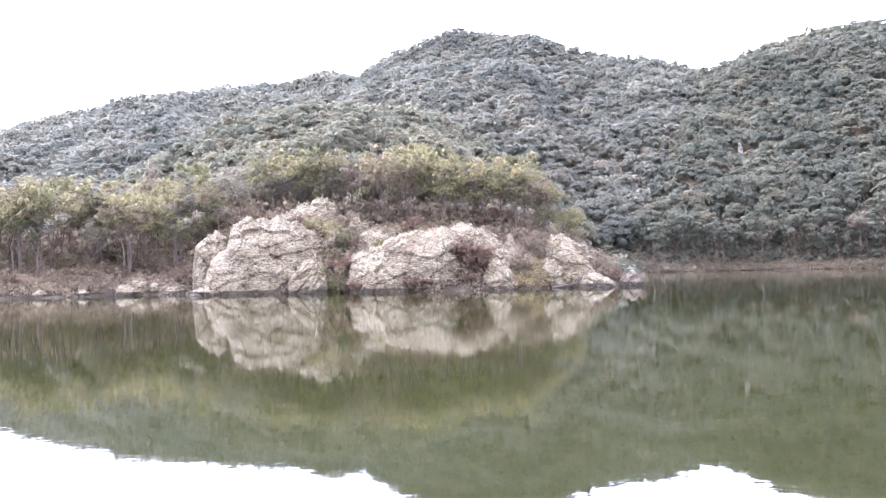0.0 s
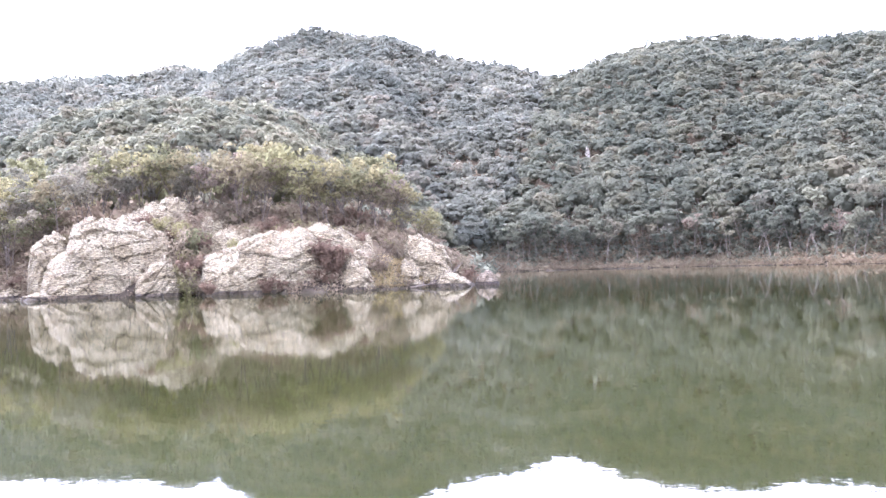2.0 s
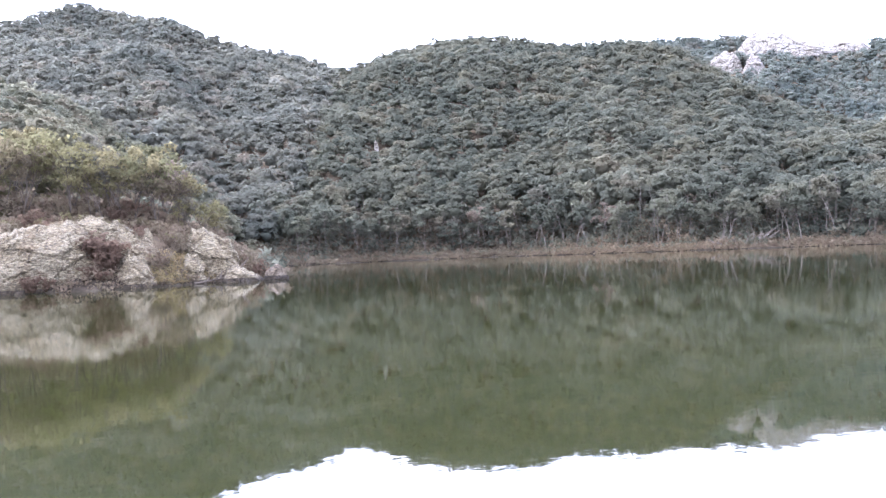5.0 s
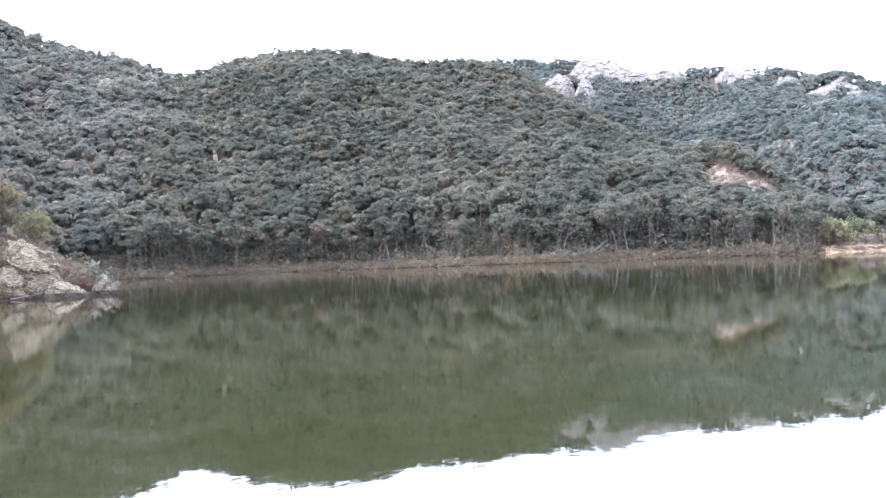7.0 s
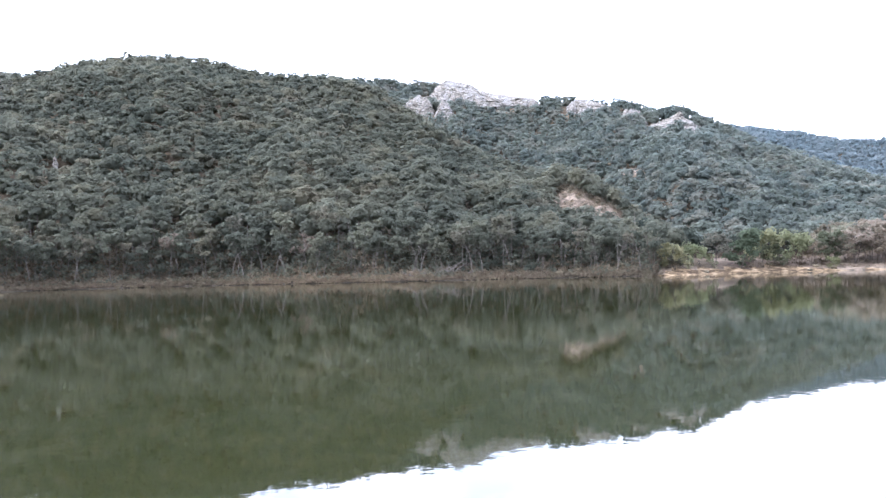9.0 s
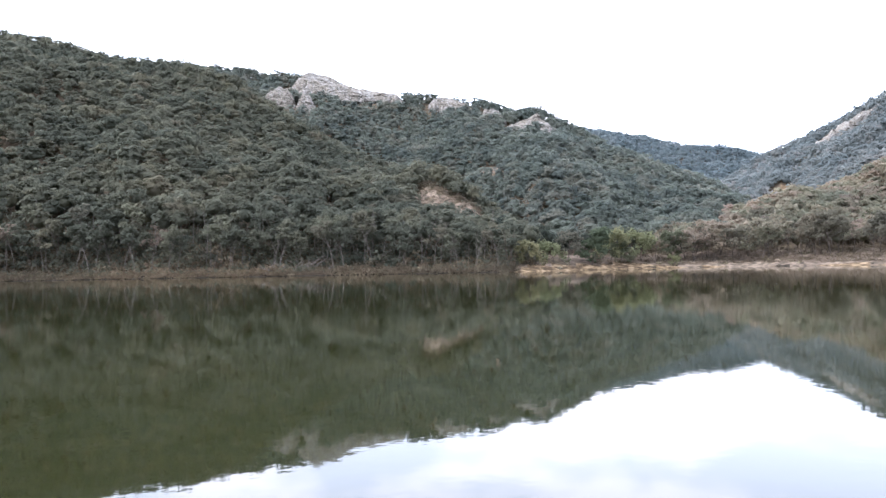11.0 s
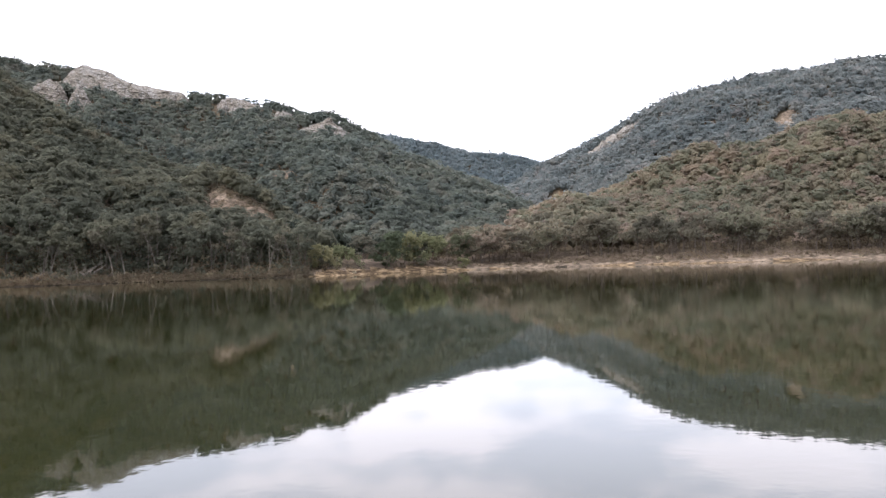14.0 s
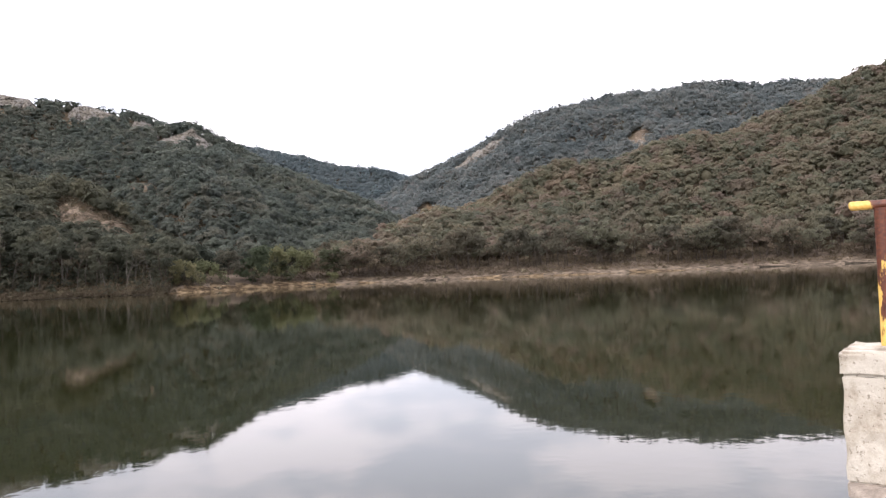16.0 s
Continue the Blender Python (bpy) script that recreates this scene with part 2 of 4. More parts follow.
LEAF_HAZEL = leaf_material("grey_olive_foliage", [(0, (0.099, 0.096, 0.076)), (0.4, (0.121, 0.113, 0.086)), (0.75, (0.134, 0.121, 0.089)), (1, (0.138, 0.108, 0.086))])
LEAF_RUST = leaf_material("rusty_brown_shrub", [(0, (0.102, 0.072, 0.054)), (1, (0.130, 0.091, 0.067))])
LEAF_STRAW = leaf_material("straw_coloured_grass", [(0, (0.170, 0.141, 0.075)), (1, (0.230, 0.185, 0.106))])
BARK_PALE = plain_material("pale_grey_bark", (0.103, 0.089, 0.072), 0.9, 0, 0.4, 3.0, 0.03)
BARK_BLEACHED = plain_material("bleached_driftwood", (0.134, 0.114, 0.093), 0.9, 0, 0.3, 3.0, 0.02)
BARK_DARK = plain_material("dark_brown_bark", (0.058, 0.045, 0.033), 0.9, 0, 0.4, 3.0, 0.03)
ROCK = rock_material("pale_weathered_granite", (0.056, 0.048, 0.029), (0.161, 0.138, 0.086), (0.236, 0.203, 0.128), 1.7, True)
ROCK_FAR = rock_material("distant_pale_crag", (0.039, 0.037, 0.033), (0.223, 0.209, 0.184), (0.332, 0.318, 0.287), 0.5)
ROCK_WET = rock_material("dark_wet_rock", (0.044, 0.036, 0.025), (0.116, 0.094, 0.065), (0.210, 0.174, 0.124), 1.7, True)
LITTER = ground_material("leaf_litter_soil", [(0.32, (0.055, 0.047, 0.035)), (0.5, (0.087, 0.070, 0.050)), (0.68, (0.118, 0.098, 0.068))], 1.2)
BANK = ground_material("bare_reddish_bank", [(0.36, (0.017, 0.015, 0.011)), (0.5, (0.034, 0.028, 0.022)), (0.68, (0.071, 0.062, 0.048))], 1.4)
SAND = ground_material("pale_sandy_beach", [(0.42, (0.056, 0.041, 0.027)), (0.52, (0.140, 0.104, 0.064)), (0.66, (0.297, 0.231, 0.158))], 0.7)
MEADOW = ground_material("dry_grass_clearing", [(0.38, (0.052, 0.045, 0.034)), (0.48, (0.114, 0.092, 0.072)), (0.62, (0.218, 0.177, 0.140))], 0.9)
EARTH = ground_material("dry_brown_slope", [(0.34, (0.057, 0.045, 0.035)), (0.5, (0.103, 0.082, 0.064)), (0.66, (0.148, 0.119, 0.094))], 0.8)
WATER = water_material()
CONCRETE = stained_concrete()
CONCRETE_OLD = plain_material("bare_old_concrete", (0.34, 0.29, 0.24), 0.9, 0, 0.35, 14.0, 0.02)
RUST = rust_paint_material()

# ---- the land ----
# az: degrees to the right of the first view; el: degrees over the eye's level; dist: metres
def table(text):
    v = [tuple(float(q) for q in p.split(",")) for p in text.split()]
    return np.array(v).T


SHORE = table("-80,12 -68,28 -52,60 -42,72 -28,73 -22,72 -17,72 -11,64 -6,62.5 0,59.5 6,61 11,67 12.3,73 12.8,100 13.5,152 20,155 28,152 37,138 47,131 55,129 60,125 68,138 76,146 88,136 100,141 110,146 117,60 123,13 132,8 160,6")
FAR_SHORE = table("-80,150 13.5,152 20,155 28,152 37,138 47,131 55,129 60,125 68,138 76,146 88,136 100,141 112,146")
CANOPY = 4.5
# each hill: crest elevations, crest distances, foot distances (None: the shore), steepness
HILLS = {
    "left_ridge": ("-60,6 -40,8 -28.6,9.1 -22,10.9 -18.5,11.7 -11,12.9 -7.1,13.6 -3,12.8 4,9 9,0", "-60,480 -28,460 -7,420 9,400", "-60,200 9,200", 1.0, 0.5),
    "peak": ("-14,4 -9,10.5 -5.1,13.7 -3.1,14.75 -1,15.5 1.2,15.85 3.4,15.85 6.2,15.75 8.9,14.6 10.1,14.2 13.5,13.7 16.5,13.2 18.3,12.9 22,11.5 27,8 33,0", "-14,370 1,350 10,320 18,290 33,290", None, 1.0, 0.8),
    "middle_hill": ("-26,2 -21,6.0 -17.5,8.1 -14.9,9.3 -11,10.7 -7.1,11.6 -4.7,11.9 -2.3,11.5 0.8,10 4,8.1 6.7,6.2 9.5,3 12,0", "-26,190 -5,205 12,180", "-26,112 12,112", 0.85, 0.6),
    "front_hill": ("10,5 14,10 18.3,12.8 21.2,13.6 24.3,14.3 27.7,14.4 31.8,13.9 35.6,13.6 38,13.3 40,12.5 41.5,11.8 43,10.9 45,10.0 48.2,8.6 51.3,6.8 53.7,5.4 57.5,3.7 60,2.6 64,0", "10,285 28,275 40,262 50,225 60,180 64,170", None, 0.9, 1.6),
    "crag_hill": ("30,9 35,12.6 40.8,13 44.3,12.8 46,12.9 47.5,12.7 49.9,11.9 53.5,11.3 57,11.1 59.3,10.5 61.2,9.8 62.5,9.9 63.6,9.3 66,7.9 69.3,6.5 73,4.8 76.5,3.1 79,1.6 83,0", "30,370 46,360 62,330 77,270 83,250", "30,250 50,244 55,228 58,208 62,166 83,165", 0.9, 2.4),
    "blue_ridge": ("52,7 60,9.2 65.5,9.3 69.3,8.5 73,7.5 75.9,7 77.8,6.6 82,6 88,4 92,0", "52,800 92,800", "52,560 92,560", 1.0, 1.0),
    "right_mountain": ("68,0 72,3.2 75,5.2 77.4,6.5 79.6,7.2 83.2,9.15 85.9,10.3 89.7,11.2 93.3,11.65 97,11.7 101,11.4 105,11 115,10 128,6", "68,470 80,450 97,470 128,470", "68,270 128,270", 0.95, 0.6),
    "near_right_hill": ("69,0.6 72,2.0 75.2,3.25 80.1,4.5 84.1,5.5 88.1,6.6 95.8,7.8 100.5,8.85 104,9.75 106.3,10.8 108.5,11.7 114,12.5 122,10 130,3", "69,190 80,225 108,255 130,250", "69,168 80,166 130,158", 0.95, 0.8),
}


def ragged(x, y, s, seed=0.0, octaves=4):
    return np.array([noise.fractal(Vector((p / s, q / s, seed)), 1.0, 2.0, octaves) for p, q in zip(np.ravel(x), np.ravel(y))]).reshape(np.shape(x))


def prom_height(az, r):
    """The wooded rocky promontory."""
    shore = np.interp(az, *SHORE)
    top = np.interp(az, *table("-80,2 -50,5 -20,6 -15,6.6 -8,7 0,6.2 4,5.6 7,4.2 10,2.4 12,0.8 12.8,-2"))
    run = np.interp(az, *table("-80,28 -18,25 -15,15 -8,14 0,13 12,11"))
    back = np.interp(az, *table("-80,400 4,400 6,135 8,108 12,88 13,86"))
    u = (r - shore) / run
    z = np.where(u < 0, u * 6, top * np.clip(u, 0, 1) ** 0.8 + np.clip(u - 1, 0, 2) * 0.5)
    z = np.where(r > back, z - (r - back) * 0.4, z)
    return np.where(az < 13, z, -3.0)


def land_height(az, r):
    far = np.interp(az, *FAR_SHORE)
    shore = np.interp(az, *SHORE)
    bank = np.where((az > 12) & (az < 20), far, shore)
    low = np.where(az < 13, -3.0, np.clip((r - bank) * np.interp(az, [58, 61, 63, 70, 74], [0.11, 0.2, 0.28, 0.26, 0.18]), -3, 2.6))
    low = low + np.where((az > 13) & (az < 60), 0.4 * np.clip((r - bank) / 1.0, 0, 1), 0)
    low = np.where((az < 13) & (r > far), np.clip((r - far) * 0.1, 0, 2.2), low)
    near_side = (az > 114) | (az < -66)
    low = np.where(near_side, np.clip((r - shore) * 0.2, -3, 0.25), low)
    z = np.maximum(low, prom_height(az, r))
    owner = np.full(np.shape(z), -1)
    along = np.zeros(np.shape(z))
    for k, (crest, dist, foot, p, rise) in enumerate(HILLS.values()):
        ca, ce = table(crest)
        top = np.interp(az, ca, ce, left=-20, right=-20)
        d = np.interp(az, *table(dist))
        f = np.interp(az, *table(foot)) if foot else far + 4
        h = d * np.tan(np.radians(top)) + EYE - CANOPY + rise
        u = (r - f) / (d - f)
        hz = np.where(u < 0, -4, np.where(u < 1, h * np.clip(u, 0, 1) ** p, h * (1 - 0.55 * np.clip(u - 1, 0, 9) ** 1.3 / (1 + 0.3 * np.clip(u - 1, 0, 9)))))
        hz = np.where(h < 0.5, -4, hz) + np.where(u > 0, 0.8, 0)
        owner = np.where(hz > z, k, owner)
        along = np.where(hz > z, np.clip(u, 0, 1), along)
        z = np.maximum(z, hz)
    return np.maximum(z, -3.0), owner, along


AZ = np.concatenate([np.arange(-180, -66, 3.0), np.arange(-66, -33, 1.0), np.arange(-33, 113, 0.42), np.arange(113, 130, 1.0), np.arange(130, 180.1, 3.0)])
RAD = np.concatenate([np.linspace(1.0, 54, 14), np.arange(55, 100, 1.0), np.arange(100, 200, 2.5), np.arange(200, 520, 6.0), np.arange(520, 1000, 30.0), [1100, 1300, 1600, 2200, 3200]])
GA, GR = np.meshgrid(AZ, RAD, indexing="ij")
GX, GY = GR * np.sin(np.radians(GA)), GR * np.cos(np.radians(GA))
GZ, OWNER, ALONG = land_height(GA, GR)
rough = ragged(GX, GY, 34, 3.0)
fine = ragged(GX, GY, 6, 9.0, 3)
lift = np.clip(GZ / 12, 0, 1)
gully = ragged(GA, GR * 0.045 + OWNER * 20, 4.2, 14.0, 3)
GZ = GZ + gully * 20 * (ALONG * (1 - ALONG)) * lift * (1 - np.exp(-((GA - 56.5) / 3) ** 2))
GZ = GZ + rough * 2.6 * lift * np.clip((GR - 100) / 60, 0.25, 1.6) + fine * np.clip(GZ / 2 + 0.3, 0, 1) * 0.22
for a0, d0, wa, wd, up in ((54.6, 202, 1.7, 11, 3.8), (56.4, 194, 1.7, 11, 3.9), (58.0, 187, 1.3, 10, 3.2), (59.0, 250, 1.2, 13, 3.0), (93.2, 384, 1.3, 18, 3.5), (78.3, 366, 1.2, 16, 2.5)):
    GZ = GZ + up * np.exp(-((GA - a0) / wa) ** 2 - ((GR - d0) / wd) ** 2)
GZ[-1, :] = GZ[0, :]


def height_at(az, r):
    i = np.clip(np.searchsorted(AZ, az) - 1, 0, len(AZ) - 2)
    j = np.clip(np.searchsorted(RAD, r) - 1, 0, len(RAD) - 2)
    u = (az - AZ[i]) / (AZ[i + 1] - AZ[i])
    v = (r - RAD[j]) / (RAD[j + 1] - RAD[j])
    return GZ[i, j] * (1 - u) * (1 - v) + GZ[i + 1, j] * u * (1 - v) + GZ[i, j + 1] * (1 - u) * v + GZ[i + 1, j + 1] * u * v


def place_at(az, r):
    return r * math.sin(radians(az)), r * math.cos(radians(az))


def array_mesh(name, verts, quads, mats, index=None, tone=None, smooth=False):
    me = bpy.data.meshes.new(name)
    verts, quads = np.asarray(verts, np.float32), np.asarray(quads, np.int32)
    n, k = quads.shape
    me.vertices.add(len(verts))
    me.vertices.foreach_set("co", verts.ravel())
    me.loops.add(n * k)
    me.loops.foreach_set("vertex_index", quads.ravel())
    me.polygons.add(n)
    me.polygons.foreach_set("loop_start", np.arange(0, n * k, k, dtype=np.int32))
    for m in mats:
        me.materials.append(m)
    if index is not None:
        me.polygons.foreach_set("material_index", np.asarray(index, np.int32))
    if tone is not None:
        me.attributes.new("tone", "FLOAT", "FACE").data.foreach_set("value", np.asarray(tone, np.float32))
    me.update(calc_edges=True)
    me.polygons.foreach_set("use_smooth", np.full(n, smooth))
    return me


# open patches on the slopes: az, distance, half widths in degrees and metres, material
PATCHES = [(59.0, 250, 0.9, 9, 4), (93.2, 382, 0.8, 10, 4), (78.3, 366, 0.9, 12, 3)]


def patch_of(az, r):
    hit = np.zeros(np.shape(az), int)
    for a0, d0, wa, wd, k in PATCHES:
        hit = np.where(((az - a0) / wa) ** 2 + ((r - d0 - (az - a0) * -2.5) / wd) ** 2 < 1 + 0.5 * np.sin(az * 5.1) * np.sin(r * 0.37 + az), k, hit)
    # the dry clearing that falls along the spur
    rim = 197 - 2.9 * (az - 53.6) + 1.6 * np.sin(az * 4.3)
    return np.where((az > 53.5 + 0.2 * np.sin(r)) & (az < 58.5) & (r > 166) & (r < rim), 4, hit)


def land():
    na, nr = GA.shape
    verts = np.stack([GX, GY, GZ], -1).reshape(-1, 3)
    i, j = np.meshgrid(np.arange(na - 1), np.arange(nr - 1), indexing="ij")
    q = np.stack([i * nr + j, i * nr + j + 1, (i + 1) * nr + j + 1, (i + 1) * nr + j], -1).reshape(-1, 4)[:, ::-1]
    az, r, z = [0.25 * (g[:-1, :-1] + g[1:, :-1] + g[:-1, 1:] + g[1:, 1:]).ravel() for g in (GA, GR, GZ)]
    shore = np.interp(az, *SHORE)
    idx = np.zeros(len(az), int)
    wob = ragged(az, r, 3.0, 5.0, 2)
    idx[(r - shore < 4 + 4 * wob) & (r - shore > -8)] = 1
    idx[(az < 13) & (r - shore > 2.0 + 2.0 * wob)] = 0
    beach = (az > 58.2) & (az < 102) & (r - shore < np.interp(az, [58.2, 59.5, 60.5, 64, 69, 72, 79, 82, 92, 97, 102], [-4, 0.6, 1.6, 3.6, 4.6, 1.4, -0.8, 1.0, 1.5, 0.3, -2.0]) + 2.5 * wob) & (r - shore > -12)
    idx[beach] = 2
    idx[(az > 60) & (az < 112) & (idx == 1) & (r > shore)] = 3
    idx[(az > 66) & (az < 112) & (idx != 2) & (r > shore) & (r < shore + 3.5 + 4 * wob)] = 3
    idx[(az > 64) & (az < 112) & (idx != 2) & (idx != 3) & (r > shore) & (r < shore + 24 + 4 * wob)] = 4
    p = patch_of(az, r)
    idx[p == 4] = 3
    idx[p == 3] = 2
    ob = new("ground", array_mesh("ground", verts, q, [LITTER, BANK, SAND, MEADOW, EARTH], idx, smooth=True))
    return tagged(ob, "wooded hills of brown leaf litter, reddish banks and a sandy beach", "ground", kind="structure")


land()


def lake():
    me = bpy.data.meshes.new("water")
    bm = bmesh.new()
    bmesh.ops.create_circle(bm, cap_ends=True, segments=96, radius=900)
    bm.to_mesh(me)
    bm.free()
    me.materials.append(WATER)
    return tagged(new("water", me), "still green reservoir water with faint ripples", "lake", kind="structure")


lake()


def part(name, bm, mat, parent=None, label=""):
    me = bpy.data.meshes.new(name)
    bm.to_mesh(me)
    bm.free()
    me.materials.append(mat)
    ob = new(name, me)
    if parent:
        ob.parent = parent
    return tagged(ob, label)


# ---- rocks ----
def rock_mesh(name, w, d, h, seed, mat, sub=5, box=0.8, rough=0.16, crack=0.3, lean=0.0, joint=1.35, crest=0.0, facets=7):
    """A weathered, jointed boulder, its foot at z = 0 and sunk a little; crest: how far its top lies to one side."""
    bm = bmesh.new()
    bmesh.ops.create_icosphere(bm, subdivisions=sub, radius=1.0)
    off = Vector((seed * 7.3, seed * 3.1, seed * 5.7))
    m = (w + d + h) / 3
    prng = random.Random(int(seed * 100))
    planes = []
    for _ in range(facets):
        n = Vector((prng.gauss(0, 1), prng.gauss(0, 1), prng.gauss(0.25, 0.8))).normalized()
        planes.append((n, prng.uniform(0.66, 0.95)))
    for v in bm.verts:
        c = v.co.copy()
        q = Vector([math.copysign(abs(k) ** box, k) for k in c])
        for n, far in planes:
            over = q.dot(n) - far
            if over > 0:
                q -= n * over * 0.93
        p = Vector((q.x * w / 2, q.y * d / 2, q.z * h))
        n1 = noise.fractal(p / (0.45 * m) + off, 0.9, 2.1, 3)
        p = p * (1 + rough * n1)
        t = Vector((p.x + 0.45 * p.z, p.y, p.z * 1.15 - 0.35 * p.x)) / joint + off + noise.noise_vector(p / 2.0 + off) * 0.35
        dist, pts = noise.voronoi(t)
        gap = dist[1] - dist[0]
        cell = noise.cell(pts[0] * 5.3)
        n3 = noise.fractal(Vector((p.x, p.y, p.z * 1.6)) * (2.2 / joint) + off * 3, 0.8, 2.0, 4)
        tilt = Vector((p.x * 0.8 + p.z * 0.35, p.y * 0.8, p.z * 2.1 - p.x * 0.7))
        n4 = abs(noise.noise(tilt * (1.9 / joint) + off)) + 0.5 * abs(noise.noise(tilt * (4.3 / joint) - off))
        out = c.normalized()
        push = crack * joint * (0.28 * (cell - 0.3) - 0.42 * max(0.0, 1 - gap * 9)) + 0.06 * joint * n3 + 0.16 * joint * (n4 - 0.3)
        p += Vector((out.x, out.y, out.z * 0.7)) * push
        p.x += lean * p.z + crest * w * 0.5 * (1 - abs(q.x)) * max(0.0, q.z)
        v.co = p
    bmesh.ops.bisect_plane(bm, geom=bm.verts[:] + bm.edges[:] + bm.faces[:], plane_co=(0, 0, -0.6), plane_no=(0, 0, -1), clear_outer=True)
    me = bpy.data.meshes.new(name)
    bm.to_mesh(me)
    bm.free()
    me.materials.append(mat)
    return me


def boulder(az, r, w, d, h, z=0.0, seed=1, mat=None, turn=0.0, label="", name="boulder", **kw):
    x, y = place_at(az, r)
    ob = new(name, rock_mesh(name, w, d, h, seed, mat or ROCK, **kw))
    ob.matrix_world = pose(x, y, z, 0, 0, -az + turn)
    return tagged(ob, label or "pale weathered granite boulder at the water's edge", "rock", "rocks of the promontory")


ROCK_SKIN = []


def outcrop(profile, r, back, seed, label, steep=0.7, dip=0.35, lump=0.7, mat=None, nu=150, nv=84, flare=1.6, name="rock_outcrop", foot=-0.6, grain=1.0):
    """A mass of jointed granite: profile gives az and the crest's height, r its foot; flare: how far its flanks fall back."""
    pa, ph = table(profile)
    a0, a1 = pa[0], pa[-1]
    off = Vector((seed * 7.3, seed * 3.1, seed * 5.7))
    us, vs = np.linspace(0, 1, nu), np.linspace(0, 1, nv)
    mid = (a0 + a1) / 2
    ox, oy = place_at(mid, r + back * 0.5)
    co = np.zeros((nu, nv, 3))
    for i, u in enumerate(us):
        az = a0 + (a1 - a0) * u
        top = float(np.interp(az, pa, ph))
        top += 0.06 * (top - foot) * noise.fractal(Vector((az * 1.9, seed, 0)), 1.0, 2.0, 3)
        fall = flare * abs(2 * u - 1) ** 3
        for j, v in enumerate(vs):
            if v < 0.68:
                th = v / 0.68 * math.pi / 2
                y, z = fall + back * (1 - math.cos(th)), foot + (top - foot) * math.sin(th) ** steep
            else:
                k = (v - 0.68) / 0.32
                y, z = fall + back * (1 + 0.55 * k), top - (top - foot) * 0.85 * k ** 1.6
            y += 0.7 * lump * noise.fractal(Vector((az * r * 0.008 * grain, z * 0.5 * grain, seed * 2.0)), 1.0, 2.0, 3) * (1 if v < 0.68 else 0.3)
            x, yy = place_at(az, r + y)
            co[i, j] = (x - ox, yy - oy, z)
    du, dv = np.gradient(co, axis=0), np.gradient(co, axis=1)
    nrm = np.cross(du, dv)
    nrm /= np.linalg.norm(nrm, axis=2, keepdims=True) + 1e-9
    ca, sa = math.cos(radians(mid)), math.sin(radians(mid))
    for i in range(nu):
        for j in range(nv):
            p = Vector(co[i, j])
            q = Vector((p.x * ca - p.y * sa, p.x * sa + p.y * ca, p.z)) * grain
            w = noise.noise_vector(q * 0.55 + off) * 0.5
            bed = Vector((q.x * 0.42, q.y * 0.42, (q.z - dip * q.x) * 2.2)) + w * 0.6
            d, pts = noise.voronoi(Vector((q.x * 0.40, q.y * 0.4, (q.z - dip * q.x) * 1.15)) + w * 0.45 + off)
            gap = d[1] - d[0]
            ridge = abs(noise.noise(bed * 1.1 + off)) + 0.5 * abs(noise.noise(bed * 2.6 - off)) + 0.28 * abs(noise.noise(bed * 5.7 + off * 2))
            push = 0.15 * (noise.cell(pts[0] * 5.3) - 0.4) - 0.17 * max(0.0, 1 - gap * 16) - 0.055 * (ridge - 0.35) + 0.05 * noise.noise(q * 3.5 + off) - 0.11 * abs(noise.noise(bed * 6.0)) - 0.09 * abs(noise.noise(bed * 12.0 - off))
            co[i, j] += nrm[i, j] * push / grain * (0.6 if j > nv * 0.64 else 1)
    i, j = np.meshgrid(np.arange(nu - 1), np.arange(nv - 1), indexing="ij")
    f = np.stack([i * nv + j, (i + 1) * nv + j, (i + 1) * nv + j + 1, i * nv + j + 1], -1).reshape(-1, 4)
    ob = new(name, array_mesh(name, co.reshape(-1, 3), f, [mat or ROCK]))
    ob.location = (ox, oy, 0)
    if foot < 1:
        ROCK_SKIN.append(co[4:-4, int(nv * 0.2):int(nv * 0.72)].reshape(-1, 3) + (ox, oy, 0))
    return tagged(ob, label, "rock", "rocks of the promontory")


outcrop("-16.9,0 -16.5,1.6 -16.1,2.8 -15,3.8 -14.5,5.5 -13.8,6.1 -12.8,6.3 -10.9,6.3 -10,6.0 -9.3,5.4 -8.6,5.0 -8.3,3.4 -8.1,0", 65.0, 4.6, 1.3, "huge pale jointed granite outcrop rising from the lake", 0.75, 0.12, 0.6, None, 190, 96, 2.6)
outcrop("-11,0 -10.8,0.9 -10.5,1.7 -10,2.4 -8.9,3.35 -8.5,3.1 -8.2,2.1 -8.0,0", 61.9, 1.9, 3.7, "split-off granite block leaning on the outcrop", 0.6, 0.5, 0.3, None, 80, 60, 1.0)
outcrop("-17.3,0.6 -17.0,4.1 -16.6,4.7 -15.5,5.5 -14.8,4.6 -14.4,0.5", 69.5, 2.4, 4.2, "pale granite ledge beside the great outcrop", 0.6, 0.1, 0.4, None, 70, 60, 1.0)
outcrop("-12.4,4.5 -11.8,6.5 -11,7.1 -9.5,7.8 -9.1,8.25 -8.3,8.45 -7.8,8.2 -7.3,7.5 -7.0,6.9 -6.4,6.3 -6.0,4.0", 71.3, 3.0, 14.1, "pale granite knob on top of the outcrop", 0.5, 0.1, 0.5, None, 110, 60, 1.4)
outcrop("-17.7,0 -17.4,0.42 -16.7,0.72 -15.9,0.4 -15.6,0", 63.8, 1.6, 9.1, "low pale rock awash at the outcrop's foot", 0.5, 0.0, 0.2, None, 50, 36, 0.5, "boulder")
